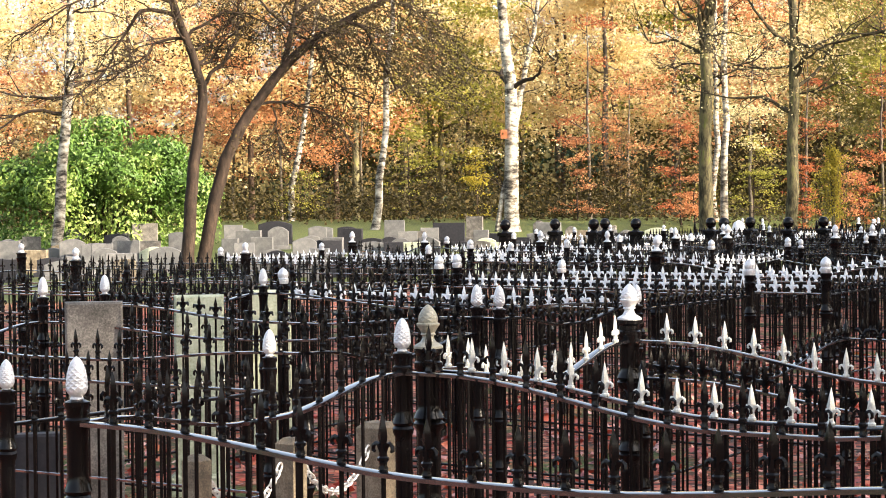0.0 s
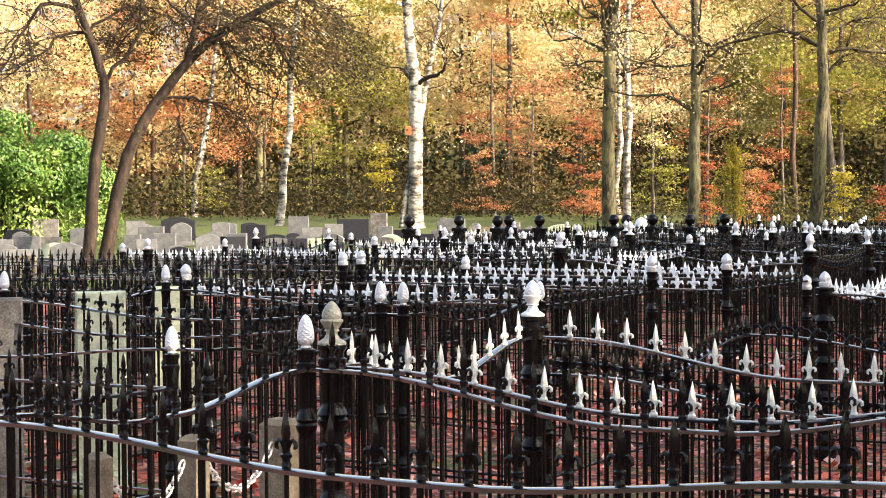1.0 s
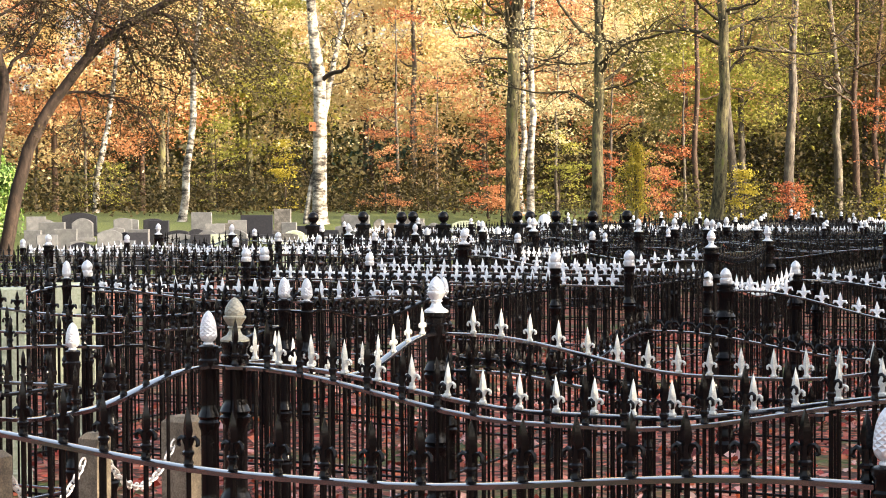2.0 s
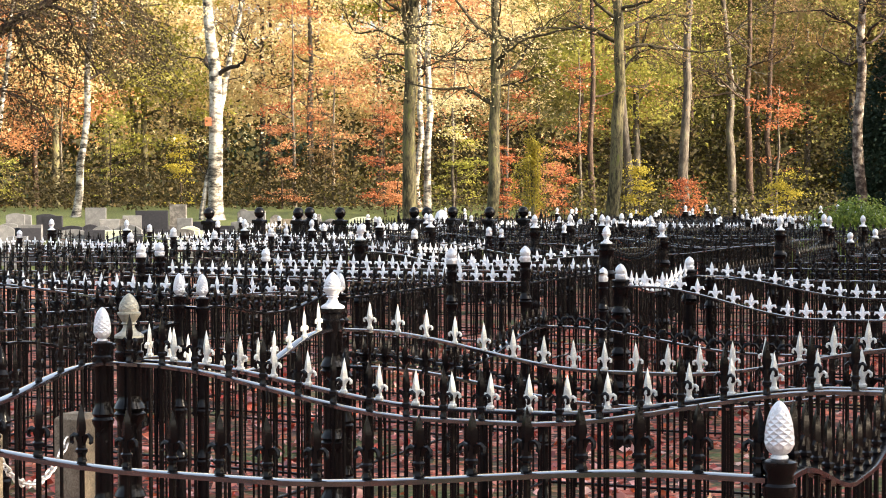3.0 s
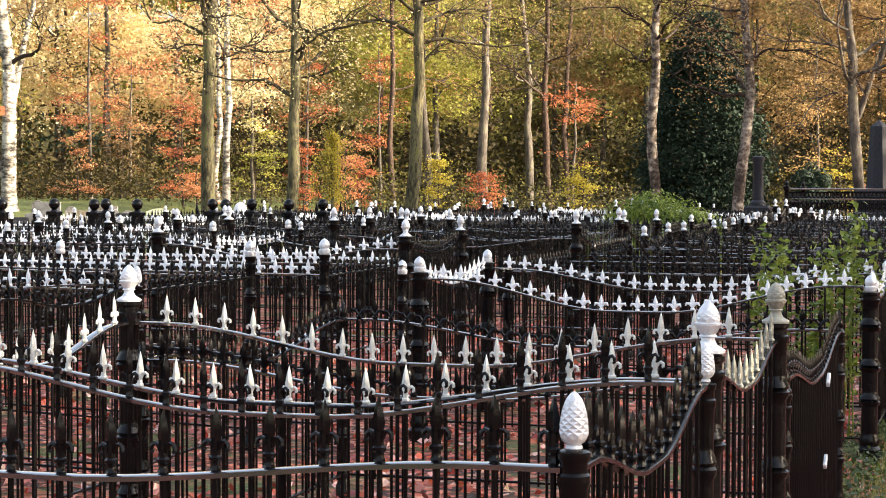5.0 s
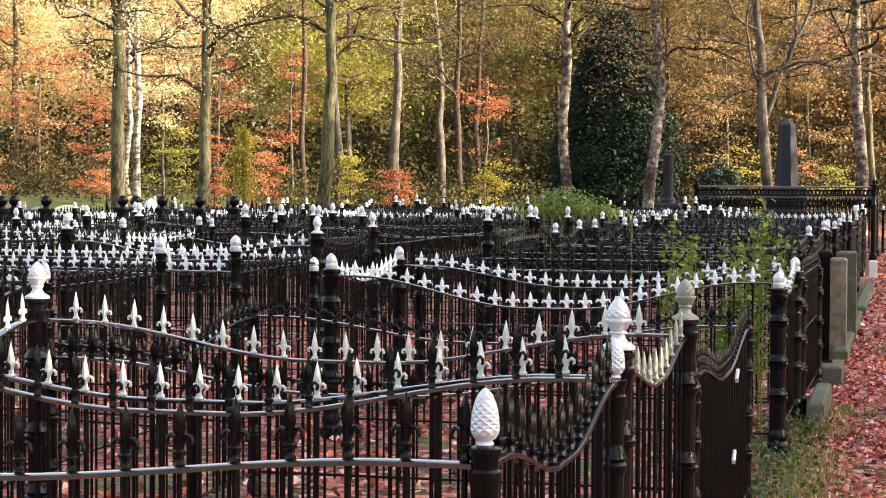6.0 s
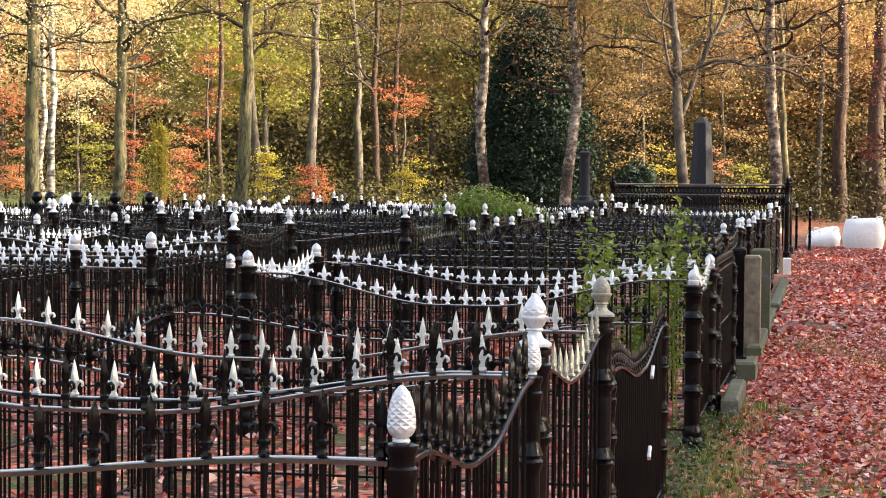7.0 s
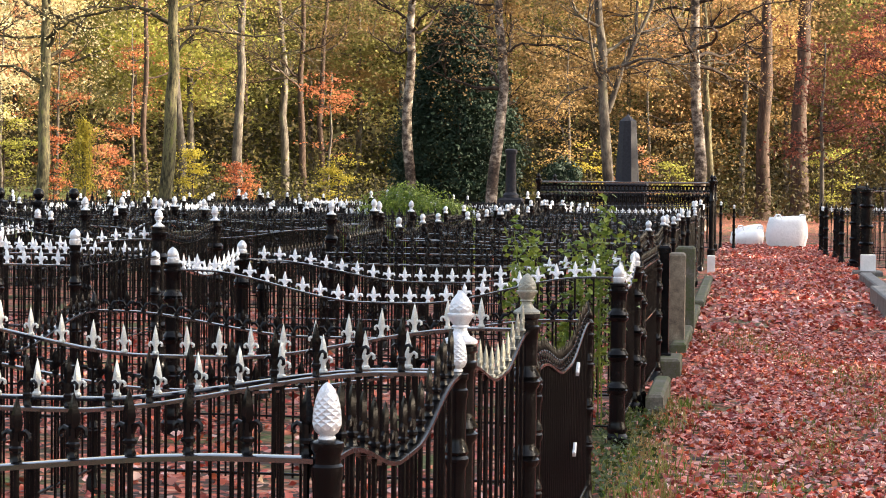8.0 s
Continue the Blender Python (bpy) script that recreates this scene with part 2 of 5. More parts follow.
def ground_material():
    m, nt, b = material("leaf_strewn_ground", 0.75, 0.0, 0.3)
    c = nt.nodes.new("ShaderNodeTexCoord")
    v = nt.nodes.new("ShaderNodeTexVoronoi")
    v.inputs["Scale"].default_value = 16.0
    nt.links.new(c.outputs["Object"], v.inputs["Vector"])
    sep = nt.nodes.new("ShaderNodeSeparateColor")
    nt.links.new(v.outputs["Color"], sep.inputs[0])
    leaf = ramp(nt, [(0.0, (0.02, 0.012, 0.008)), (0.45, (0.07, 0.028, 0.018)), (0.6, (0.28, 0.06, 0.036)), (0.85, (0.48, 0.13, 0.075)), (1.0, (0.52, 0.28, 0.19))], sep.outputs[0])
    n = noise_tex(nt, 30.0, 5.0)
    grass = ramp(nt, [(0.35, (0.025, 0.035, 0.008)), (0.55, (0.08, 0.1, 0.022)), (0.7, (0.19, 0.2, 0.05))], n.outputs[0])
    # leaf cover thins out beyond the fenced graves, where the lawn shows
    big = noise_tex(nt, 0.8, 5.0, 0.65)
    far = nt.nodes.new("ShaderNodeMapRange")
    far.inputs[1].default_value, far.inputs[2].default_value = 27.0, 31.0
    far.inputs[3].default_value, far.inputs[4].default_value = 0.0, 0.5
    ln = nt.nodes.new("ShaderNodeVectorMath")
    ln.operation = "DOT_PRODUCT"
    ln.inputs[1].default_value = (-0.9, 0.25, 0.0)
    nt.links.new(c.outputs["Object"], ln.inputs[0])
    nt.links.new(ln.outputs["Value"], far.inputs[0])
    s = nt.nodes.new("ShaderNodeMath")
    s.operation = "ADD"
    nt.links.new(far.outputs[0], s.inputs[0])
    nt.links.new(big.outputs[0], s.inputs[1])
    fac = ramp(nt, [(0.5, (0, 0, 0)), (0.62, (1, 1, 1))], s.outputs[0])
    mx = nt.nodes.new("ShaderNodeMix")
    mx.data_type = "RGBA"
    nt.links.new(fac.outputs[0], mx.inputs["Factor"])
    nt.links.new(leaf.outputs[0], mx.inputs["A"])
    nt.links.new(grass.outputs[0], mx.inputs["B"])
    nt.links.new(mx.outputs["Result"], b.inputs["Base Color"])
    bump(nt, b, v.outputs["Distance"], 0.7, 0.03)
    return m


GROUND = ground_material()

# ---- mesh tools ----


def mesh_from(name, verts, faces, mat, smooth=False):
    me = bpy.data.meshes.new(name)
    me.from_pydata([tuple(v) for v in verts], [], faces)
    me.materials.append(mat)
    if smooth:
        me.shade_smooth()
    me.update()
    return me


def empty(name, x, y, z, **tags):
    ob = new(name)
    ob.empty_display_size = 0.1
    ob.location = (x, y, z)
    return tagged(ob, **tags)


def put(name, me, parent=None, m=None, label=""):
    ob = new(name, me)
    if m is not None:
        ob.matrix_basis = m
    if parent is not None:
        ob.parent = parent
    if label:
        ob["label"] = label
    return ob


def lathe(profile, n=12, cap=True):
    """Verts and faces of a turned form; profile: (radius, z) from bottom to top."""
    vs, fs = [], []
    for r, z in profile:
        for i in range(n):
            t = 2 * math.pi * i / n
            vs.append((r * math.cos(t), r * math.sin(t), z))
    for k in range(len(profile) - 1):
        for i in range(n):
            j = (i + 1) % n
            fs.append((k * n + i, k * n + j, k * n + n + j, k * n + n + i))
    if cap:
        fs.append(tuple(range(n))[::-1])
        fs.append(tuple(range((len(profile) - 1) * n, len(profile) * n)))
    return vs, fs


def box(cx, cy, z0, sx, sy, sz, bev=0.0):
    """A block with its top edges chamfered."""
    b = min(bev, sx / 3, sy / 3, sz / 3)
    rings = [(sx, sy, z0), (sx, sy, z0 + sz - b), (sx - 2 * b, sy - 2 * b, z0 + sz)] if b else [(sx, sy, z0), (sx, sy, z0 + sz)]
    vs, fs = [], []
    for a_, b_, z in rings:
        vs += [(cx - a_ / 2, cy - b_ / 2, z), (cx + a_ / 2, cy - b_ / 2, z), (cx + a_ / 2, cy + b_ / 2, z), (cx - a_ / 2, cy + b_ / 2, z)]
    for k in range(len(rings) - 1):
        for i in range(4):
            j = (i + 1) % 4
            fs.append((4 * k + i, 4 * k + j, 4 * k + 4 + j, 4 * k + 4 + i))
    fs.append((3, 2, 1, 0))
    n = 4 * (len(rings) - 1)
    fs.append((n, n + 1, n + 2, n + 3))
    return vs, fs


def join(*parts):
    vs, fs = [], []
    for v, f in parts:
        o = len(vs)
        vs += list(v)
        fs += [tuple(i + o for i in q) for q in f]
    return vs, fs


def moved(vf, m):
    return [tuple(m @ Vector(v)) for v in vf[0]], vf[1]


def tube(points, radii, n=7):
    """A tapered tube along points."""
    pts = [Vector(p) for p in points]
    vs, fs = [], []
    for k, p in enumerate(pts):
        d = (pts[min(k + 1, len(pts) - 1)] - pts[max(k - 1, 0)]).normalized()
        side = d.cross(Vector((0.31, 0.95, 0.07))).normalized()
        up = side.cross(d)
        for i in range(n):
            t = 2 * math.pi * i / n
            vs.append(tuple(p + radii[k] * (math.cos(t) * side + math.sin(t) * up)))
    for k in range(len(pts) - 1):
        for i in range(n):
            j = (i + 1) % n
            fs.append((k * n + i, k * n + j, k * n + n + j, k * n + n + i))
    fs.append(tuple(range((len(pts) - 1) * n, len(pts) * n)))
    return vs, fs


def smooth01(a_, b_, x):
    t = min(1.0, max(0.0, (x - a_) / (b_ - a_)))
    return t * t * (3 - 2 * t)


def gz(x, y):
    """The ground's height: level round the graves, rising gently to the wood."""
    s = -0.342 * x + 0.94 * y
    return 1.15 * smooth01(42, 80, s) * smooth01(-22, -34, x) if s > 42 else 0.0


def polar(az, d):
    return d * math.sin(radians(az)), d * math.cos(radians(az))


def leaf_mesh(name, centres, sizes, mat, rng, flat=0.0, aspect=0.62, out=None):
    """One small folded blade for each centre. flat: 1 lies level, 0 turns any way; out: the ways that they face."""
    n = len(centres)
    u = rng.normal(size=(n, 3))
    w = rng.normal(size=(n, 3))
    if out is not None:
        u -= 0.85 * out * (u * out).sum(1, keepdims=True)
        w -= 0.85 * out * (w * out).sum(1, keepdims=True)
    u[:, 2] *= 1 - flat
    w[:, 2] *= 1 - flat
    u /= np.linalg.norm(u, axis=1, keepdims=True) + 1e-9
    w -= u * (u * w).sum(1, keepdims=True)
    w /= np.linalg.norm(w, axis=1, keepdims=True) + 1e-9
    nn = np.cross(u, w)
    s = np.asarray(sizes).reshape(-1, 1)
    fold = rng.uniform(-0.25, 0.35, (n, 1))
    c = np.asarray(centres)
    v = np.stack([c - u * s * 0.5, c + w * s * aspect * 0.5 + nn * s * fold, c + u * s * 0.5, c - w * s * aspect * 0.5 + nn * s * fold], 1).reshape(-1, 3)
    me = bpy.data.meshes.new(name)
    me.vertices.add(4 * n)
    me.vertices.foreach_set("co", v.astype(np.float32).ravel())
    idx = np.arange(n)[:, None] * 4
    tri = np.concatenate([idx + [0, 1, 2], idx + [0, 2, 3]], 1).reshape(-1)
    me.loops.add(6 * n)
    me.loops.foreach_set("vertex_index", tri.astype(np.int32))
    me.polygons.add(2 * n)
    me.polygons.foreach_set("loop_start", (np.arange(2 * n) * 3).astype(np.int32))
    me.materials.append(mat)
    me.update(calc_edges=True)
    return me


# ---- ground ----
def build_ground():
    rs = [0.0, 3, 6, 10, 15, 20, 26, 32, 38, 42, 46, 50, 54, 58, 62, 66, 70, 75, 80, 86, 95, 110, 140, 200, 400, 1000, 3000]
    n = 96
    vs, fs = [(0, 0, gz(0, 0))], []
    for r in rs[1:]:
        for i in range(n):
            t = 2 * math.pi * i / n
            x, y = r * math.sin(t), r * math.cos(t)
            vs.append((x, y, gz(x, y)))
    for i in range(n):
        fs.append((0, 1 + (i + 1) % n, 1 + i))
    for k in range(len(rs) - 2):
        for i in range(n):
            j = (i + 1) % n
            fs.append((1 + k * n + i, 1 + k * n + j, 1 + k * n + n + j, 1 + k * n + n + i))
    ob = put("ground", mesh_from("ground", vs, fs, GROUND, True))
    tagged(ob, "level cemetery ground of soil, moss and lawn under red fallen leaves", "ground", kind="structure")


build_ground()
rng = np.random.default_rng(5)


def litter(name, x0, x1, y0, y1, count, size, label, lift=0.012):
    x, y = rng.uniform(x0, x1, count), rng.uniform(y0, y1, count)
    clump = np.sin(x * 3.1 + 1.3 * np.sin(y * 1.7)) + np.sin(y * 2.3 + 2.0 * np.sin(x * 1.1))
    keep = rng.uniform(-2.6, 1.2, count) < clump
    x, y = x[keep], y[keep]
    c = np.stack([x, y, rng.uniform(lift * 0.5, lift * 2.2, len(x))], 1)
    me = leaf_mesh(name, c, rng.uniform(0.6, 1.25, len(x)) * size, LITTER, rng, 0.72, 0.75)
    return tagged(put(name, me), label, "fallen leaves", kind="stuff")


litter("path_leaves", -0.62, 2.1, 8.0, 20.0, 46000, 0.053, "red and pinkish fallen leaves strewn over the path")
litter("path_leaves", -0.62, 2.1, 20.0, 50.0, 24000, 0.09, "red fallen leaves covering the far stretch of path")
litter("grave_leaves", -8.5, -0.62, 3.0, 22.0, 21000, 0.07, "red fallen leaves lying inside the fenced graves")


def grass_tufts(name, spots, per, height, spread, mat, label):
    cs, hs = [], []
    for x, y in spots:
        for _ in range(per):
            cs.append((x + rng.normal() * spread, y + rng.normal() * spread))
            hs.append(height * rng.uniform(0.5, 1.2))
    vs, fs = [], []
    for (x, y), h in zip(cs, hs):
        t = rng.uniform(0, 6.28)
        dx, dy = 0.003 * math.cos(t), 0.003 * math.sin(t)
        lx, ly = rng.normal() * h * 0.35, rng.normal() * h * 0.35
        o, g = len(vs), gz(x, y)
        vs += [(x - dx, y - dy, g - 0.01), (x + dx, y + dy, g - 0.01), (x + lx * 0.4 + dx, y + ly * 0.4 + dy, g + h * 0.6), (x + lx * 0.4 - dx, y + ly * 0.4 - dy, g + h * 0.6), (x + lx, y + ly, g + h)]
        fs += [(o, o + 1, o + 2, o + 3), (o + 3, o + 2, o + 4)]
    return tagged(put(name, mesh_from(name, vs, fs, mat)), label, "grass", kind="stuff")


grass_tufts("grass", [(-0.62, 9.3), (-0.55, 9.7), (-0.6, 10.1), (-0.66, 10.6), (-0.6, 12.0), (-0.5, 13.2)], 110, 0.09, 0.14, GRASS, "tufts of green and straw-coloured grass beside the path")
tr = random.Random(14)
tufts = [(0.45 + 0.5 * math.sin(y_ * 0.55) + tr.gauss(0, 0.22), y_) for y_ in [9.0 + 0.16 * k for k in range(70)]]
grass_tufts("grass", tufts, 16, 0.06, 0.12, GRASS, "short green grass showing between leaves on the path")
grass_tufts("grass", tufts, 26, 0.05, 0.14, STRAW, "short yellowish grass showing between leaves on the path")
grass_tufts("grass", [(-0.55 + tr.gauss(0, 0.08), 8.6 + 0.22 * k) for k in range(22)], 40, 0.09, 0.09, STRAW, "straw-coloured dead grass along the path's edge")

ivy_c = np.stack([rng.normal(-0.72, 0.13, 1500), rng.uniform(9.2, 12.6, 1500), np.abs(rng.normal(0, 0.045, 1500)) + 0.015], 1)
tagged(put("ivy", leaf_mesh("ivy", ivy_c, rng.uniform(0.02, 0.042, 1500), IVY, rng, 0.5, 0.8)), "low dark green ivy creeping along the railing's foot", "ivy", kind="stuff")

# ---- cast-iron grave fences ----
BAR = mesh_from("bar", *lathe([(0.006, 0), (0.006, 1)], 6), IRON)
BAR_OLD = mesh_from("bar_old", *lathe([(0.006, 0), (0.006, 1)], 6), IRON_OLD)
BAR_THIN = lathe([(0.0064, 0), (0.0064, 1)], 4)


def blade(prof, thick):
    """A lance-shaped blade of diamond section; prof: (half width, z) from bottom to top, ending in a point."""
    vs, fs = [], []
    for w, z in prof[:-1]:
        vs += [(-w, 0, z), (0, -min(thick, w), z), (w, 0, z), (0, min(thick, w), z)]
    for k in range(len(prof) - 2):
        for i in range(4):
            j = (i + 1) % 4
            fs.append((4 * k + i, 4 * k + j, 4 * k + 4 + j, 4 * k + 4 + i))
    vs.append((0, 0, prof[-1][1]))
    o = 4 * (len(prof) - 2)
    fs += [(o + i, o + (i + 1) % 4, len(vs) - 1) for i in range(4)]
    fs.append((3, 2, 1, 0))
    return vs, fs


def hooks(arm, z, drop, r):
    """Two arms that curl out and down."""
    out = []
    for s in (-1, 1):
        pts = [(s * arm * 0.06, 0, z - drop * 0.9), (s * arm * 0.2, 0, z - drop * 0.15), (s * arm * 0.34, 0, z), (s * arm * 0.46, 0, z - drop * 0.25), (s * arm * 0.47, 0, z - drop * 0.7), (s * arm * 0.38, 0, z - drop * 0.8)]
        out.append(tube(pts, [r, r * 1.05, r, r, r * 0.95, r * 0.7], 5))
    return out


def spear(h, w, arm):
    """A short spearhead with two curled hooks, on a ringed neck. Its foot is at z 0."""
    n = h * 0.4
    out = [blade([(w * 0.5, n * 0.8), (w * 0.85, n * 0.95), (w, n * 1.15), (w * 0.8, n + h * 0.2), (w * 0.45, n + h * 0.4), (0, h)], 0.008)]
    out += hooks(arm, n * 1.02, h * 0.16, 0.0048)
    out.append(lathe([(0.008, 0), (0.0125, 0.004), (0.0125, 0.009), (0.008, 0.013), (0.0075, n * 0.6), (0.009, n * 0.9)], 7))
    return join(*out)


def tall_spear(h, w, arm):
    """A lance-shaped head on a long ringed neck, with two hooks curling out under the blade."""
    n = h * 0.46
    out = [blade([(0.006, n * 0.9), (w * 0.7, n), (w, n + h * 0.12), (w * 0.88, n + h * 0.24), (w * 0.55, n + h * 0.38), (0, h)], 0.008)]
    out += hooks(arm, n * 1.04, h * 0.17, 0.0052)
    out.append(lathe([(0.008, 0), (0.012, 0.006), (0.009, 0.014), (0.0095, n * 0.36), (0.0135, n * 0.42), (0.0135, n * 0.52), (0.0095, n * 0.58), (0.0085, n)], 7))
    return join(*out)


def lily(h, w, thick=0.010):
    """A broad lily-shaped head: a leaf-shaped point over two outspread petals."""
    b = h * 0.36
    vs = [(0, 0, h), (-w * 0.17, 0, b + h * 0.22), (w * 0.17, 0, b + h * 0.22), (0, 0, b * 0.5), (0, -thick, b + h * 0.2), (0, thick, b + h * 0.2)]
    fs = [(0, 1, 4), (1, 3, 4), (3, 2, 4), (2, 0, 4), (1, 0, 5), (3, 1, 5), (2, 3, 5), (0, 2, 5)]
    out = [(vs, fs)]
    for s in (-1, 1):
        pts = [(0, 0, b * 0.45), (s * w * 0.2, 0, b * 1.15), (s * w * 0.42, 0, b * 1.2), (s * w * 0.5, 0, b * 0.8)]
        out.append(tube(pts, [0.007, 0.0095, 0.009, 0.004], 5))
    out.append(lathe([(0.008, 0), (0.014, 0.004), (0.014, 0.012), (0.008, 0.016), (0.008, b * 0.7)], 6))
    return join(*out)


SPEAR, BIG_SPEAR, TALL_SPEAR, LILY = spear(0.108, 0.0125, 0.052), tall_spear(0.13, 0.0125, 0.054), tall_spear(0.15, 0.0125, 0.054), lily(0.102, 0.086)
HEADS = {
    "spear_silver": mesh_from("spear_silver", *SPEAR, SILVER_WORN),
    "spear_black": mesh_from("spear_black", *BIG_SPEAR, IRON),
    "spear_old_silver": mesh_from("spear_old_silver", *spear(0.1, 0.009, 0.036), SILVER_OLD),
    "spear_tall": mesh_from("spear_tall", *TALL_SPEAR, IRON),
    "lily_silver": mesh_from("lily_silver", *LILY, SILVER_FRESH),
    "lily_black": mesh_from("lily_black", *LILY, IRON),
}
for me in HEADS.values():
    me.shade_smooth()
    me.set_sharp_from_angle(angle=radians(35))
RAW = {"spear_tall": TALL_SPEAR, "spear_silver": SPEAR, "spear_black": BIG_SPEAR, "lily_silver": LILY, "lily_black": LILY}


def pine_cone(h, r, mat, name):
    """A cone-shaped finial with staggered scales, on a small collar."""
    n, vs, fs = 18, [], []
    prof = [(0.62, 0), (0.66, 0.05), (0.62, 0.08), (0.5, 0.1), (0.8, 0.15), (0.95, 0.2), (1.0, 0.27), (0.99, 0.33), (0.985, 0.39), (0.97, 0.45), (0.945, 0.51), (0.91, 0.57), (0.87, 0.63), (0.81, 0.69), (0.74, 0.75), (0.65, 0.81), (0.54, 0.87), (0.4, 0.92), (0.25, 0.965), (0.04, 1.0)]
    for k, (q, z) in enumerate(prof):
        for i in range(n):
            t = 2 * math.pi * i / n
            g = q * r * (1 + (0.1 if (i + k) % 2 and 6 <= k < 19 else 0))
            vs.append((g * math.cos(t), g * math.sin(t), z * h))
    for k in range(len(prof) - 1):
        for i in range(n):
            j = (i + 1) % n
            p, q, r2, s2 = k * n + i, k * n + j, k * n + n + j, k * n + n + i
            fs += [(p, q, s2), (q, r2, s2)] if (i + k) % 2 == 0 else [(p, q, r2), (p, r2, s2)]
    return mesh_from(name, vs, fs, mat)


def acorn(name, prof, k0, mat):
    """A turned finial whose dome, from ring k0 up, is covered in small staggered scales."""
    n, vs, fs = 16, [], []
    for k, (q, z) in enumerate(prof):
        for i in range(n):
            t = 2 * math.pi * i / n
            g = q * (1 + (0.07 if (i + k) % 2 and k0 <= k < len(prof) - 1 else 0))
            vs.append((g * math.cos(t), g * math.sin(t), z))
    for k in range(len(prof) - 1):
        for i in range(n):
            j = (i + 1) % n
            p, q, r2, s2 = k * n + i, k * n + j, k * n + n + j, k * n + n + i
            fs += [(p, q, s2), (q, r2, s2)] if (i + k) % 2 == 0 else [(p, q, r2), (p, r2, s2)]
    me = mesh_from(name, vs, fs, mat, True)
    me.set_sharp_from_angle(angle=radians(20))
    return me


URN = [(0.047, 0), (0.047, 0.007), (0.04, 0.012), (0.026, 0.02), (0.019, 0.032), (0.018, 0.04), (0.025, 0.044), (0.021, 0.049), (0.025, 0.055), (0.03, 0.064), (0.037, 0.074), (0.0375, 0.079), (0.03, 0.082),
       (0.0305, 0.089), (0.030, 0.096), (0.0285, 0.103), (0.026, 0.11), (0.0225, 0.117), (0.018, 0.124), (0.0125, 0.131), (0.006, 0.137), (0.001, 0.14)]


def turned(name, prof, mat, n=14, smooth=True):
    me = mesh_from(name, *lathe(prof, n), mat, False)
    if smooth:
        me.shade_smooth()
        me.set_sharp_from_angle(angle=radians(38))
    return me


def column(r, h):
    """The outline of a turned post: plinth, rings, slightly waisted shaft and capital."""
    p = [(r * 1.45, -0.05), (r * 1.45, 0.07), (r * 1.1, 0.09), (r * 1.25, 0.12), (r, 0.15), (r, 0.17)]
    for z in (0.36 * h, 0.56 * h, 0.8 * h):
        p += [(r * 0.96, z - 0.052), (r * 0.96, z - 0.035), (r * 1.2, z - 0.022), (r * 1.28, z - 0.008), (r * 1.05, z), (r * 1.28, z + 0.01), (r * 1.12, z + 0.024), (r * 0.95, z + 0.036), (r * 0.95, z + 0.052)]
    p += [(r * 0.95, h - 0.125), (r * 0.95, h - 0.11), (r * 1.02, h - 0.07), (r * 1.15, h - 0.06), (r * 1.15, h - 0.045), (r * 0.98, h - 0.04), (r * 0.98, h - 0.022), (r * 1.16, h - 0.014), (r * 1.16, h - 0.002), (r * 0.6, h + 0.004)]
    return p


FINIAL = {
    "cone": (pine_cone(0.108, 0.0248, SILVER, "cone_finial"), 0.106),
    "urn": (acorn("urn_finial", URN, 13, SILVER), 0.137),
    "urn_old": (acorn("urn_finial_old", URN, 13, SILVER_OLD), 0.137),
    "dome": (turned("dome_finial", [(0.03, 0), (0.036, 0.01), (0.036, 0.03), (0.028, 0.036), (0.034, 0.05), (0.033, 0.068), (0.022, 0.086), (0.003, 0.1)], SILVER), 0.1),
    "knob": (turned("knob_finial", [(0.03, 0), (0.034, 0.012), (0.02, 0.03), (0.026, 0.045), (0.03, 0.065), (0.024, 0.085), (0.004, 0.1)], SILVER, 10), 0.1),
    "ball": (turned("ball_finial", [(0.06, 0), (0.05, 0.02), (0.035, 0.03), (0.06, 0.05), (0.08, 0.085), (0.083, 0.115), (0.075, 0.15), (0.045, 0.185), (0.004, 0.195)], IRON, 14), 0.195),
    "spike": (turned("spike_finial", [(0.026, 0), (0.03, 0.012), (0.018, 0.03), (0.024, 0.05), (0.014, 0.085), (0.002, 0.12)], IRON, 10), 0.12),
}
POST_CACHE = {}


def post_mesh(r, h, old):
    key = (round(r, 3), round(h, 2), old)
    if key not in POST_CACHE:
        POST_CACHE[key] = turned("post", column(r, h), IRON_OLD if old else IRON, 14)
    return POST_CACHE[key]


def rail_mesh(pts, w=0.018, t=0.0062, mat=None):
    """A broad flat bar along pts with a slightly crowned top."""
    vs, fs = [], []
    d = Vector(pts[-1]) - Vector(pts[0])
    side = Vector((-d.y, d.x, 0)).normalized()
    sec = [(-w, -t), (w, -t), (w, t * 0.5), (w * 0.9, t * 0.68), (w * 0.48, t * 0.9), (0, t), (-w * 0.48, t * 0.9), (-w * 0.9, t * 0.68), (-w, t * 0.5)]
    n = len(sec)
    for p in pts:
        for a_, b_ in sec:
            vs.append(tuple(Vector(p) + side * a_ + Vector((0, 0, b_))))
    for k in range(len(pts) - 1):
        for i in range(n):
            j = (i + 1) % n
            fs.append((k * n + i, k * n + n + i, k * n + n + j, k * n + j))
    fs.append(tuple(range(n)))
    fs.append(tuple(range((len(pts) - 1) * n, len(pts) * n))[::-1])
    me = mesh_from("rail", vs, fs, mat or IRON_WET, True)
    me.set_sharp_from_angle(angle=radians(40))
    return me


def sag(u, sharp=0.12):
    """1 at the posts, 0 in the dip; u runs from 0 to 1 between the posts."""
    return smooth01(sharp, 0.9, abs(2 * u - 1))


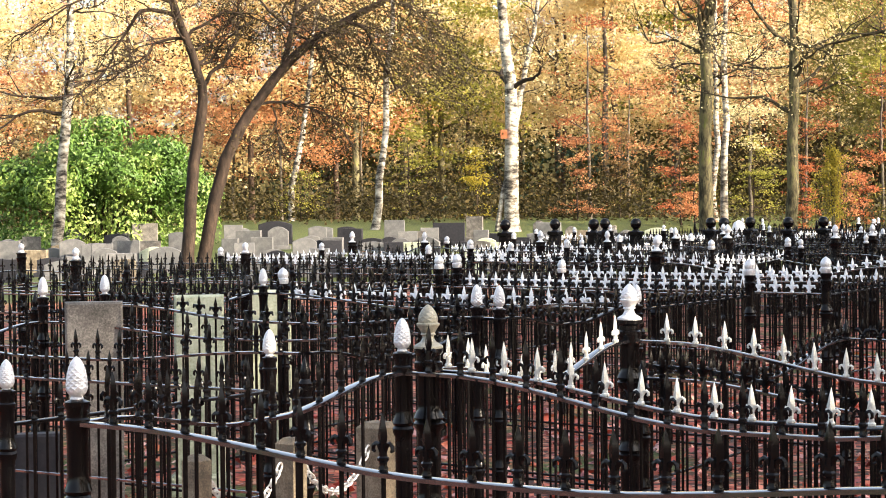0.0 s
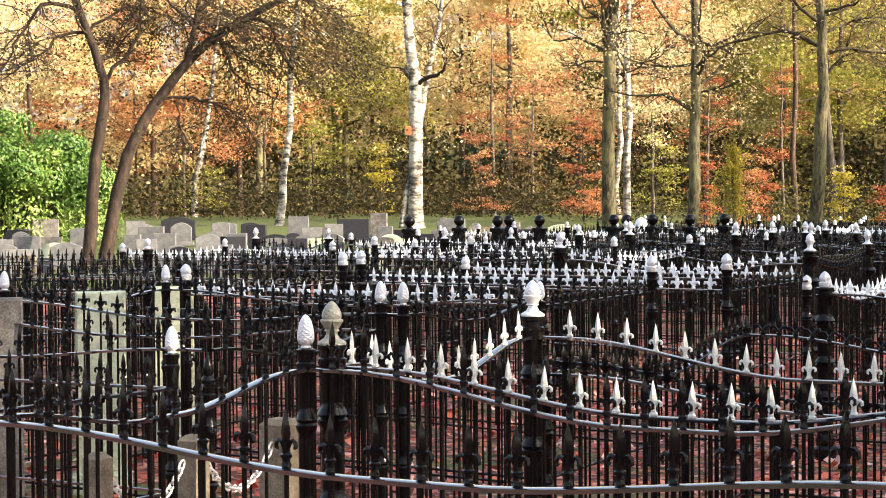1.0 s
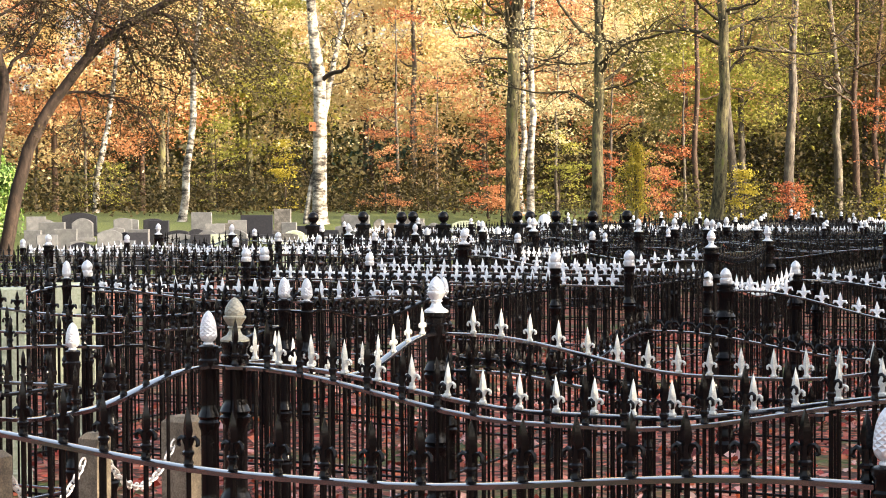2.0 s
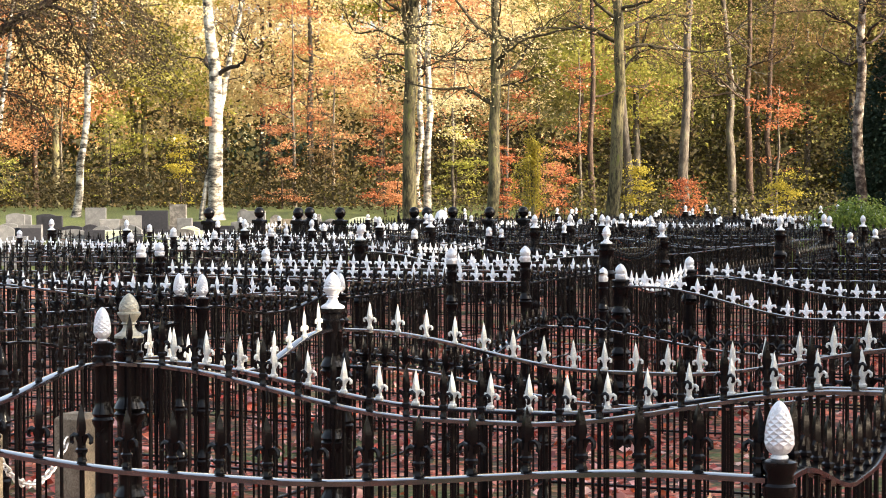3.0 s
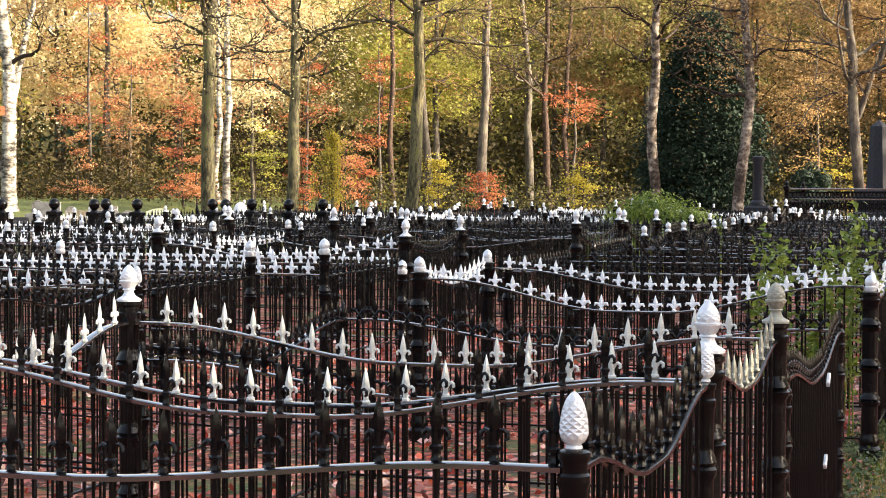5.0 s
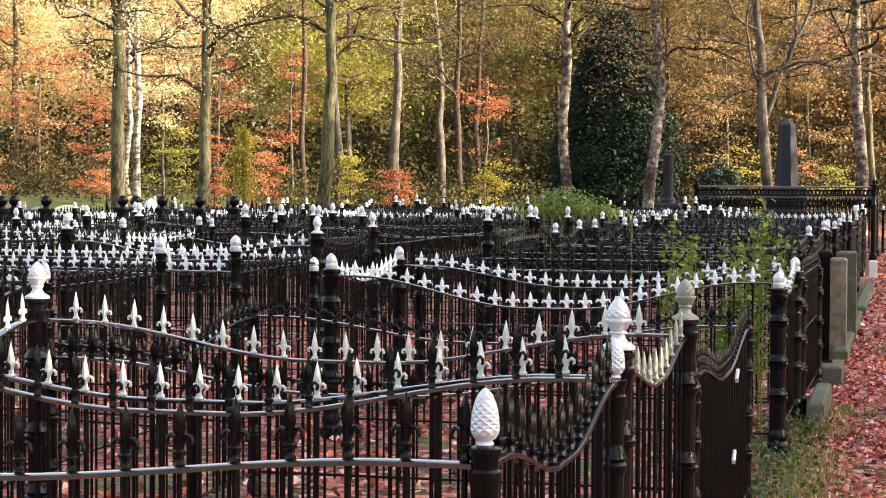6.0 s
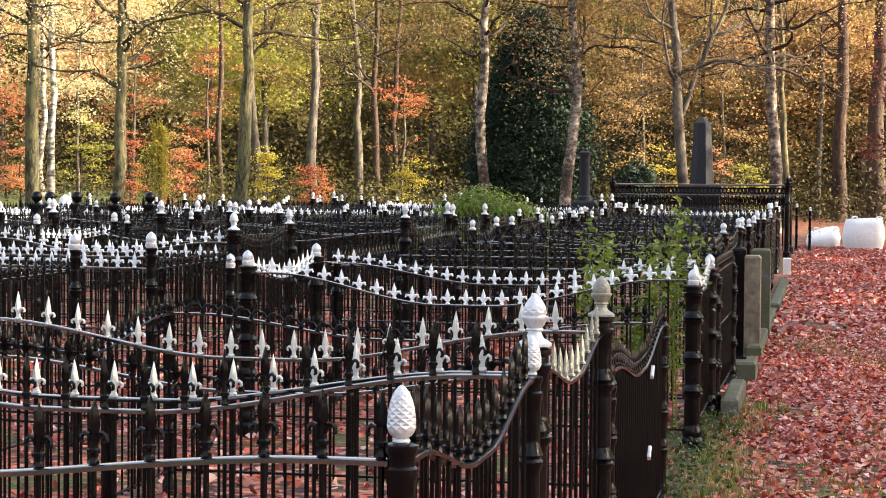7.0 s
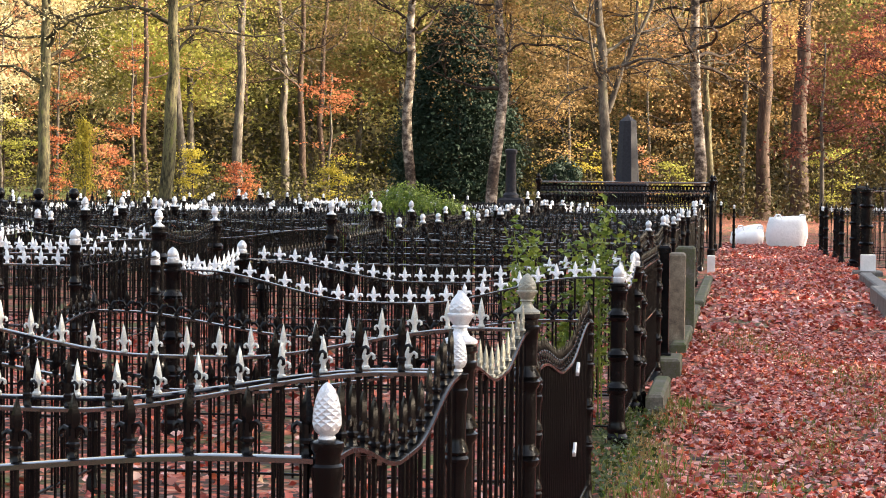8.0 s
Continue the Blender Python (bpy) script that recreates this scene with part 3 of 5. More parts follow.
def grave_fence(corners, tops, finial, radius, rail_z, dip, heads, label, group, old=False, step=0.118, single=True, sides=(0, 1, 2, 3), low=0.13, mid=0.0, dips=None, finials=None, phases=None):
    """One railing round a grave. corners: (x, y); tops: height of each post's tip."""
    cx, cy = sum(c[0] for c in corners) / 4, sum(c[1] for c in corners) / 4
    thing = empty("grave_fence", cx, cy, 0, label=label, category="fence", group=group)
    o = Vector((cx, cy, 0))
    for k, (x, y) in enumerate(corners):
        kind = finials[k] if finials else finial
        fin, fh = FINIAL[kind]
        h = tops[k] - fh
        g = gz(x, y)
        p = put("post", post_mesh(radius, h, old), thing, Matrix.Translation((x - cx, y - cy, g)))
        put("finial", fin, p, Matrix.Translation((0, 0, h)), "silver-painted finial" if kind not in ("ball", "spike") else "")
    raw_b, raw_h = [], []
    for s in sides:
        a_, b_ = Vector((*corners[s], 0)), Vector((*corners[(s + 1) % 4], 0))
        d = b_ - a_
        length = d.length
        d.normalize()
        e0, e1 = a_ + d * radius * 0.8, b_ - d * radius * 0.8
        depth = dips[s] if dips else dip
        kind_h = heads[s] if isinstance(heads, tuple) else heads
        rz = lambda u: rail_z + depth * (sag(u) - 1) if depth else rail_z
        pts = []
        for i in range(25):
            u = i / 24
            q = e0.lerp(e1, u) - o
            pts.append((q.x, q.y, rz(u)))
        put("rail", rail_mesh(pts, mat=IRON_OLD if old else IRON if s == 1 else IRON_WET), thing)
        put("rail", rail_mesh([(pts[0][0], pts[0][1], low), (pts[-1][0], pts[-1][1], low)], 0.011, mat=IRON_OLD if old else IRON), thing)
        if mid:
            put("rail", rail_mesh([(pts[0][0], pts[0][1], mid), (pts[-1][0], pts[-1][1], mid)], 0.009, 0.005), thing)
        if phases and phases[s]:
            pitch, shift = phases[s]
            us = [(i + shift) * pitch / length for i in range(60) if radius * 1.3 < (i + shift) * pitch < length - radius * 1.3]
        else:
            n = max(2, round(length / step))
            us = [i / n for i in range(1, n)]
        yaw = math.degrees(math.atan2(d.y, d.x))
        for u in us:
            q = a_.lerp(b_, u) - o
            z = rz(u)
            tilt = pose(0, 0, 0, random.uniform(-1.2, 1.2), random.uniform(-1.2, 1.2), 0)
            mb = Matrix.Translation((q.x, q.y, low - 0.02)) @ Matrix.Diagonal((1, 1, z - low + 0.03, 1))
            mh = Matrix.Translation((q.x, q.y, z + 0.004)) @ pose(0, 0, 0, 0, 0, yaw) @ tilt
            if single:
                put("bar", BAR_OLD if old else BAR, thing, mb)
                put("bar_head", HEADS[kind_h], thing, mh, "silver-painted head" if "silver" in kind_h else "")
            else:
                raw_b.append(moved(BAR_THIN, mb))
                raw_h.append(moved(RAW[heads], mh))
    if not single and raw_b:
        ob = put("bar", mesh_from("bar", *join(*raw_b), IRON), thing)
        ob["kind"] = "stuff"
        ob = put("bar_head", mesh_from("bar_head", *join(*raw_h), SILVER_FRESH if "silver" in heads else IRON), thing, None, "silver-painted heads" if "silver" in heads else "")
        ob["kind"] = "stuff"
    return thing


def rect(x0, x1, y0, y1):
    """Corners in the order front left, front right, back right, back left."""
    return [(x0, y0), (x1, y0), (x1, y1), (x0, y1)]


ROW = "fenced graves beside the path"
grave_fence([(-3.15, 3.3), (-0.75, 3.28), (-0.75, 4.81), (-3.2, 4.8)], (1.25, 1.23, 1.2, 1.26), "cone", 0.027, 1.09, 0.07, ("spear_black", "spear_black", "spear_tall", "spear_black"),
            "black iron grave railing with spear heads and silver pine-cone finials", ROW, step=0.1125, dips=(0.065, 0.1, 0.125, 0.07), phases=((0.1122, 0.05), None, (0.116, 0.29), None))
grave_fence([(-3.2, 4.95), (-0.76, 4.93), (-0.75, 6.38), (-3.21, 6.4)], (1.294, 1.3, 1.28, 1.304), "urn", 0.04, 1.085, 0.12, ("spear_silver", "spear_old_silver", "spear_silver", "spear_silver"),
            "black iron grave railing with silver spear heads and urn-topped posts", ROW, step=0.119, finials=("urn_old", "urn", "urn_old", "urn"), dips=(0.105, 0.085, 0.125, 0.1), phases=((0.1185, 0.38), None, (0.1189, 0.35), None))
old_rail = grave_fence([(-3.22, 6.53), (-0.74, 6.55), (-0.75, 8.93), (-3.25, 8.9)], (1.0, 1.0, 1.03, 1.03), "spike", 0.026, 0.93, 0.11, "lily_black",
            "old black iron grave railing, low and without silver paint", ROW, step=0.085)
for y_, z_ in ((7.99, 0.43), (8.1, 0.77)):
    put("latch", mesh_from("latch", *box(0, 0, 0, 0.014, 0.07, 0.024, 0.005), SILVER), old_rail, Matrix.Translation(Vector((-0.722, y_, z_)) - old_rail.location) @ pose(0, 0, 0, 35, 0, 0), "pale metal latch")
grave_fence([(-3.54, 11.1), (-0.75, 11.1), (-0.75, 12.74), (-3.55, 12.74)], (1.173, 1.10, 1.13, 1.167), "dome", 0.05, 1.03, 0.17, "lily_silver",
            "black iron grave railing with silver lily heads dipping between posts", ROW, step=0.1135, dips=(0.18, 0.1, 0.14, 0.07), phases=((0.1127, 0.42), None, (0.1135, 0.23), None))
grave_fence([(-6.95, 4.4), (-4.5, 4.38), (-4.4, 5.67), (-6.9, 5.67)], (1.12, 1.115, 1.14, 1.13), "cone", 0.026, 0.9, 0.0, "spear_black",
            "black iron grave railing with level rails and silver cone finials", ROW, step=0.12, mid=0.5)
grave_fence([(-6.95, 5.85), (-4.4, 5.9), (-4.37, 7.17), (-6.95, 7.03)], (1.25, 1.02, 1.255, 1.265), "cone", 0.027, 1.03, 0.06, "spear_black",
            "black iron grave railing with black spear heads", ROW, step=0.12, finials=("cone", "spike", "cone", "cone"))
grave_fence([(-6.95, 7.5), (-4.28, 7.22), (-4.28, 8.62), (-6.95, 8.9)], (1.26, 1.25, 1.2, 1.25), "cone", 0.027, 1.1, 0.06, "lily_black",
            "black iron grave railing with small black lily heads", ROW, step=0.12)
grave_fence([(-6.95, 9.1), (-4.35, 8.8), (-4.4, 10.4), (-6.95, 10.9)], (1.25, 1.05, 1.285, 1.28), "dome", 0.03, 1.06, 0.0, ("lily_silver", "lily_black", "lily_black", "lily_black"),
            "black iron grave railing with silver lily heads and dome finials", ROW, step=0.12, finials=("dome", "spike", "dome", "dome"))
grave_fence([(-6.95, 11.14), (-4.05, 10.75), (-4.05, 12.3), (-6.9, 12.6)], (1.284, 1.29, 1.1, 1.2), "dome", 0.032, 1.06, 0.0, ("lily_silver", "lily_black", "lily_silver", "lily_black"),
            "black iron grave railing with a close row of silver lily heads", ROW, step=0.115, mid=0.55)
grave_fence([(-6.95, 14.4), (-4.55, 13.9), (-4.8, 16.3), (-7.6, 17.4)], (1.36, 1.36, 1.355, 1.42), "urn", 0.06, 1.12, 0.12, ("lily_silver", "lily_black", "lily_black", "lily_black"),
            "black iron grave railing with stout posts and white urns", ROW, step=0.13, dips=(0.1, 0.06, 0.1, 0.06))

grave_fence([(-3.45, 12.95), (-0.72, 12.95), (-0.7, 14.9), (-3.45, 14.9)], (1.12, 1.08, 1.08, 1.1), "spike", 0.04, 1.0, 0.0, "lily_black",
            "plain black iron grave railing beside the path", ROW, step=0.11, mid=0.6)

# generic rows of railed graves further off
STYLES = [
    ("dome", 0.032, 1.04, 0.03, "lily_silver", 1.22, "black iron grave railing with silver lily heads and dome finials"),
    ("knob", 0.03, 1.02, 0.0, "lily_black", 1.24, "black iron grave railing with level rails and silver knobs"),
    ("spike", 0.032, 1.06, 0.0, "lily_black", 1.26, "plain black iron grave railing with lily heads"),
    ("knob", 0.045, 1.04, 0.06, "spear_black", 1.3, "black iron grave railing with black spears and silver knobs"),
    ("spike", 0.035, 1.04, 0.0, "spear_black", 1.2, "plain black iron grave railing with spiked posts"),
    ("urn", 0.055, 1.1, 0.1, "spear_black", 1.36, "black iron grave railing with stout urn-topped posts"),
]
prng = random.Random(11)
COLUMNS = [(-3.35, -0.85), (-6.8, -4.2), (-10.1, -7.4), (-13.2, -10.5), (-16.4, -13.7), (-19.5, -16.9), (-22.8, -20.0)]


def reach(az):
    return float(np.interp(az, [-50, -44, -36, -30, -24, -16, 2], [17, 18, 22, 27, 40, 48, 40]))


def generic_fences():
    starts = [15.1, 18.2, 4.6, 5.4, 7.5, 10.0, 30.0]
    for (x0, x1), y0 in zip(COLUMNS, starts):
        y = y0
        while y < (39 if x0 > -4 else 47):
            depth = prng.uniform(1.5, 2.3)
            xm, ym = (x0 + x1) / 2, y + depth / 2
            az, d = math.degrees(math.atan2(xm, ym)), math.hypot(xm, ym)
            if -50 < az < 2 and d < reach(az):
                s = prng.choice(STYLES)
                j = lambda: prng.uniform(-0.08, 0.08)
                c = [(x0 + j(), y + j()), (x1 + j(), y + j()), (x1 + j(), y + depth + j()), (x0 + j(), y + depth + j())]
                t = s[5] + prng.uniform(-0.05, 0.05)
                grave_fence(c, [t + prng.uniform(-0.02, 0.02) for _ in range(4)], s[0], s[1], s[2], s[3], s[4], s[6], "rows of fenced graves", step=prng.choice((0.115, 0.125, 0.135)), single=d < 20, mid=prng.choice((0.0, 0.5, 0.85)))
            y += depth + prng.uniform(0.15, 0.9)


generic_fences()


def ball_post_fence(az0, az1, d, tall):
    a_, b_ = polar(az0, d), polar(az1, d + 0.8)
    thing = empty("chain_rail_fence", (a_[0] + b_[0]) / 2, (a_[1] + b_[1]) / 2, 0, label="stout black iron posts with ball tops joined by rails", category="fence", group="ball-topped post fences")
    o = thing.location
    for x, y in (a_, b_):
        fin, fh = FINIAL["ball"]
        h = tall - fh
        me = mesh_from("square_post", *join(box(0, 0, -0.03, 0.2, 0.2, 0.12, 0.01), box(0, 0, 0.09, 0.14, 0.14, h - 0.15, 0.006), box(0, 0, h - 0.06, 0.18, 0.18, 0.06, 0.012)), IRON)
        p = put("post", me, thing, Matrix.Translation((x - o.x, y - o.y, 0)))
        put("finial", fin, p, Matrix.Translation((0, 0, h)))
    for z in (1.05, 0.6, 0.2):
        put("rail", rail_mesh([(a_[0] - o.x, a_[1] - o.y, z), (b_[0] - o.x, b_[1] - o.y, z)], 0.02, 0.015), thing)


for az0, az1 in ((-30.45, -28.9), (-27.7, -27.35), (-26.4, -24.1), (-23.7, -22.9), (-21.75, -20.7)):
    ball_post_fence(az0, az1, 28.0, 1.44)

# ---- far railing round the obelisk ----


def lace_fence():
    x0, x1, y0, y1 = -4.58, -0.74, 41.0, 44.5
    thing = empty("iron_lace_fence", (x0 + x1) / 2, (y0 + y1) / 2, 0, label="tall black cast-iron railing with a lace frieze under its top rail", category="fence")
    o = thing.location
    cs = rect(x0, x1, y0, y1)
    for x, y in cs:
        put("post", turned("post", [(0.09, -0.03), (0.09, 0.15), (0.06, 0.18), (0.055, 1.2), (0.075, 1.22), (0.075, 1.26), (0.055, 1.3), (0.055, 1.58), (0.08, 1.62), (0.08, 1.68), (0.03, 1.7), (0.05, 1.75), (0.004, 1.82)], IRON, 10), thing, Matrix.Translation((x - o.x, y - o.y, 0)))
    for s in range(4):
        a_, b_ = Vector((*cs[s], 0)) - o, Vector((*cs[(s + 1) % 4], 0)) - o
        for z, w in ((1.62, 0.06), (1.4, 0.025), (1.1, 0.025), (0.85, 0.02), (0.2, 0.03)):
            put("rail", rail_mesh([(a_.x, a_.y, z), (b_.x, b_.y, z)], w, 0.02 if w > 0.05 else 0.012), thing)
        raw = []
        n = round((b_ - a_).length / 0.085)
        for i in range(1, n):
            q = a_.lerp(b_, i / n)
            raw.append(moved(BAR_THIN, Matrix.Translation((q.x, q.y, 0.18)) @ Matrix.Diagonal((1.7, 1.7, 1.2, 1))))
            ring = [(0.05 * math.cos(t), 0, 1.49 + 0.06 * math.sin(t)) for t in np.linspace(0, 2 * math.pi, 9)]
            yaw = math.degrees(math.atan2(b_.y - a_.y, b_.x - a_.x))
            turn = Matrix.Translation((q.x, q.y, 0)) @ pose(0, 0, 0, 0, 0, yaw)
            raw.append(moved(tube(ring, [0.018] * 9, 4), turn))
            raw.append(moved(tube([(p_[0] * 0.8, 0, (p_[2] - 1.49) * 1.5 + 1.25) for p_ in ring], [0.014] * 9, 4), turn))
        ob = put("lace_bar", mesh_from("lace_bar", *join(*raw), IRON), thing)
        ob["kind"] = "stuff"


lace_fence()


def obelisk():
    x, y = -2.72, 42.8
    thing = empty("obelisk", x, y, 0, label="polished black granite obelisk on a stepped base", category="grave monument")
    put("base", mesh_from("obelisk_base", *join(box(0, 0, 0, 1.1, 1.1, 0.45, 0.03), box(0, 0, 0.45, 0.85, 0.85, 0.9, 0.03), box(0, 0, 1.35, 0.95, 0.95, 0.28, 0.05)), DARK_STONE), thing)
    vs = []
    for s, z in ((0.27, 1.63), (0.19, 3.04)):
        c = s * 0.42
        vs += [(-s, -c, z), (-c, -s, z), (c, -s, z), (s, -c, z), (s, c, z), (c, s, z), (-c, s, z), (-s, c, z)]
    vs.append((0, 0, 3.2))
    fs = [(i, (i + 1) % 8, 8 + (i + 1) % 8, 8 + i) for i in range(8)] + [(8 + i, 8 + (i + 1) % 8, 16) for i in range(8)]
    put("shaft", mesh_from("obelisk_shaft", vs, fs, DARK_STONE), thing)


obelisk()


def broken_column():
    x, y = polar(-7.24, 47)
    thing = empty("column_monument", x, y, 0, label="dark stone column monument on a plinth", category="grave monument")
    put("plinth", mesh_from("plinth", *join(box(0, 0, 0, 0.8, 0.8, 0.9, 0.04), box(0, 0, 0.9, 0.62, 0.62, 0.3, 0.05)), DARK_STONE), thing)
    put("shaft", turned("shaft", [(0.2, 1.2), (0.2, 1.28), (0.14, 1.34), (0.125, 2.3), (0.16, 2.36), (0.16, 2.42), (0.1, 2.45)], DARK_STONE), thing)


broken_column()

# ---- things along the path ----


def block(name, mat, x, y, sx, sy, sz, label, category, rz=0.0, bev=0.02, z=0.0):
    ob = put(name, mesh_from(name, *box(0, 0, 0, sx, sy, sz, bev), mat), None, pose(x, y, z - 0.01, 0, 0, rz))
    return tagged(ob, label, category)


block("kerb_stone", MOSS_STONE, -0.6, 13.3, 0.12, 1.3, 0.16, "mossy grey kerb stone along the path", "kerb")
block("kerb_stone", MOSS_STONE, -0.66, 15.35, 0.3, 0.6, 0.18, "flat stone block under an iron post", "kerb")
block("kerb_stone", MOSS_STONE, -0.6, 20.0, 0.14, 5.6, 0.13, "mossy low kerb beside the path", "kerb")
block("kerb_stone", MOSS_STONE, -0.58, 27.0, 0.14, 6.6, 0.12, "mossy low kerb beside the path", "kerb")
block("kerb_stone", GRANITE, 1.78, 24.0, 0.2, 3.0, 0.26, "grey kerb stone at the path's edge", "kerb")
block("kerb_stone", GRANITE, 2.0, 29.0, 0.2, 5.0, 0.16, "grey kerb stone at the path's edge", "kerb")
block("stone_pillar", TAN_STONE, -0.66, 17.7, 0.2, 0.34, 0.95, "weathered square stone pillar beside the path", "pillar")
block("stone_pillar", MOSS_STONE, -0.62, 19.6, 0.2, 0.36, 0.95, "mossy square stone pillar beside the path", "pillar")


def iron_post(x, y, z, h, label, r=0.04):
    thing = empty("iron_post", x, y, z, label=label, category="post")
    put("shaft", mesh_from("shaft", *join(box(0, 0, 0, 2 * r, 2 * r, h - 0.06, 0.004), box(0, 0, h - 0.06, 2.6 * r, 2.6 * r, 0.06, 0.02)), IRON), thing)
    put("foot", mesh_from("foot", *box(0, 0, -0.005, 3.2 * r, 3.2 * r, 0.03, 0.006), IRON), thing)


iron_post(-0.66, 15.4, 0.165, 0.92, "square black iron post on a stone block")
for x, y, h in ((-0.6, 46.0, 1.18), (-0.28, 46.2, 1.1)):
    thing = empty("gate_post", x, y, 0, label="slim black iron post with a white knob", category="post", group="white-knobbed posts")
    put("post", turned("post", column(0.035, h - 0.1), IRON, 10), thing)
    put("finial", FINIAL["knob"][0], thing, Matrix.Translation((0, 0, h - 0.1)), "white knob")
block("white_box", WHITE_BOX, -0.6, 33.6, 0.14, 0.14, 0.32, "small white plastic box standing beside the path", "box", bev=0.01)
block("white_box", WHITE_BOX, 2.16, 33.4, 0.26, 0.16, 0.3, "small white plastic box beside a black post", "box", bev=0.01, z=0.09)
block("kerb_stone", GRANITE, 2.16, 33.5, 0.5, 0.6, 0.1, "low granite footing under a black post", "kerb")

# railed grave across the path
grave_fence([(2.15, 33.9), (5.2, 33.9), (5.2, 37.0), (2.15, 37.0)], (1.66, 1.66, 1.66, 1.66), "spike", 0.11, 1.5, 0.0, "lily_black",
            "tall black iron grave railing with stout posts", "graves across the path", single=False, mid=0.9)
grave_fence([(1.8, 42.3), (4.6, 42.3), (4.6, 45.0), (1.8, 45.0)], (1.22, 1.2, 1.2, 1.2), "spike", 0.05, 1.0, 0.0, "lily_silver",
            "black iron grave railing with silver lily heads", "graves across the path", single=False)
grave_fence([(1.95, 38.4), (4.6, 38.4), (4.6, 41.0), (1.95, 41.0)], (1.2, 1.2, 1.2, 1.2), "spike", 0.05, 1.0, 0.0, "lily_black",
            "black iron grave railing beside the path", "graves across the path", single=False)


def bulk_bag(x, y, w, h, slump, seed, label):
    """A filled sack: bulging sides, sagging rim and lifting loops."""
    r_ = random.Random(seed)
    thing = empty("bulk_bag", x, y, gz(x, y), label=label, category="bag", group="white builder's bags")
    n, rings = 24, 9
    vs, fs = [], []
    for k in range(rings):
        v = k / (rings - 1)
        bulge = 1 + 0.14 * math.sin(math.pi * v) - 0.06 * v
        for i in range(n):
            t = 2 * math.pi * i / n
            q = (abs(math.cos(t)) ** 5 + abs(math.sin(t)) ** 5) ** -0.2
            f = w / 2 * bulge * q * (1 + r_.uniform(-0.03, 0.03))
            z = h * v * (1 + slump * math.cos(t - 0.7)) if k else 0.0
            vs.append((f * math.cos(t), f * math.sin(t), z))
    top = len(vs)
    for i in range(n):
        t = 2 * math.pi * i / n
        vs.append((w * 0.22 * math.cos(t), w * 0.22 * math.sin(t), h * (0.9 + 0.1 * r_.random())))
    vs.append((0, 0, h * 0.92))
    for k in range(rings):
        for i in range(n):
            j = (i + 1) % n
            fs.append((k * n + i, k * n + j, k * n + n + j, k * n + n + i))
    for i in range(n):
        fs.append((top + i, top + (i + 1) % n, len(vs) - 1))
    put("sack", mesh_from("sack", vs, fs, BAG, True), thing)
    for t in (0.8, 2.4, 3.9, 5.5):
        c = Vector((w * 0.45 * math.cos(t), w * 0.45 * math.sin(t), h * 0.96))
        put("loop", mesh_from("loop", *tube([c, c + Vector((0.05, 0, 0.1)), c + Vector((0.14, 0.02, 0.1)), c + Vector((0.17, 0.04, -0.02))], [0.018] * 4, 5), BAG), thing)


bulk_bag(1.06, 48.4, 0.95, 0.76, 0.05, 3, "full white woven bulk bag standing on leaves")
bulk_bag(0.05, 49.6, 0.8, 0.42, 0.3, 4, "slumped half-empty white woven bulk bag")

# granite chain posts in the aisle
PILLARS = [(-3.99, 4.74), (-3.99, 5.26), (-3.99, 5.81)]
for (x, y), wd in zip(PILLARS, (0.07, 0.08, 0.12)):
    tagged(block("granite_post", TAN_STONE, x, y, wd, wd, 0.8, "", ""), "rough tan granite post carrying a chain", "stone post", "granite chain posts")


def chain(p, q, drop, label):
    n = 22
    pts = [Vector(p).lerp(Vector(q), i / n) - Vector((0, 0, drop * 4 * (i / n) * (1 - i / n))) for i in range(n + 1)]
    parts = []
    for i in range(n):
        c, d = (pts[i] + pts[i + 1]) / 2, pts[i + 1] - pts[i]
        L = d.length * 0.72
        ring = [(L * math.cos(t), 0.013 * math.sin(t), 0) for t in np.linspace(0, 2 * math.pi, 9)]
        turn = d.to_track_quat("X", "Z").to_matrix().to_4x4() @ pose(0, 0, 0, 90 * (i % 2), 0, 0)
        parts.append(moved(tube(ring, [0.0045] * 9, 4), Matrix.Translation(c) @ turn))
    tagged(put("chain", mesh_from("chain", *join(*parts), CHAIN)), label, "chain", "chains between granite posts")


for (x0, y0), (x1, y1) in zip(PILLARS, PILLARS[1:]):
    chain((x0, y0 + 0.06, 0.7), (x1, y1 - 0.06, 0.7), 0.14, "pale galvanised chain hanging between granite posts")


def headstone(x, y, w, h, t, mat, rz, label, arch=0.0, base=True, group=""):
    thing = empty("headstone", x, y, gz(x, y), label=label, category="gravestone", group=group)
    thing.rotation_euler = (0, 0, radians(rz))
    z0 = 0.12 if base else -0.02
    if base:
        put("plinth", mesh_from("plinth", *box(0, 0, -0.05, w * 1.2, t * 1.9, 0.17, 0.02), mat), thing)
    n = 9
    prof = [(-w / 2, z0)] + [(-w / 2 + w * i / (n - 1), h - arch * (2 * i / (n - 1) - 1) ** 2) for i in range(n)] + [(w / 2, z0)]
    b = min(0.012, t / 4)
    vs = [(x_ * (1 - 2 * b / w), -t / 2, z_ - (b if k not in (0, len(prof) - 1) else 0)) for k, (x_, z_) in enumerate(prof)] + [(x_, -t / 2 + b, z_) for x_, z_ in prof] + [(x_, t / 2, z_) for x_, z_ in prof]
    m = len(prof)
    fs = [tuple(range(m)), tuple(range(2 * m, 3 * m))[::-1]]
    for k in range(2):
        for i in range(m - 1):
            fs.append((k * m + i, k * m + m + i, k * m + m + i + 1, k * m + i + 1))
    put("slab", mesh_from("slab", vs, [f[::-1] for f in fs], mat), thing)
    return thing


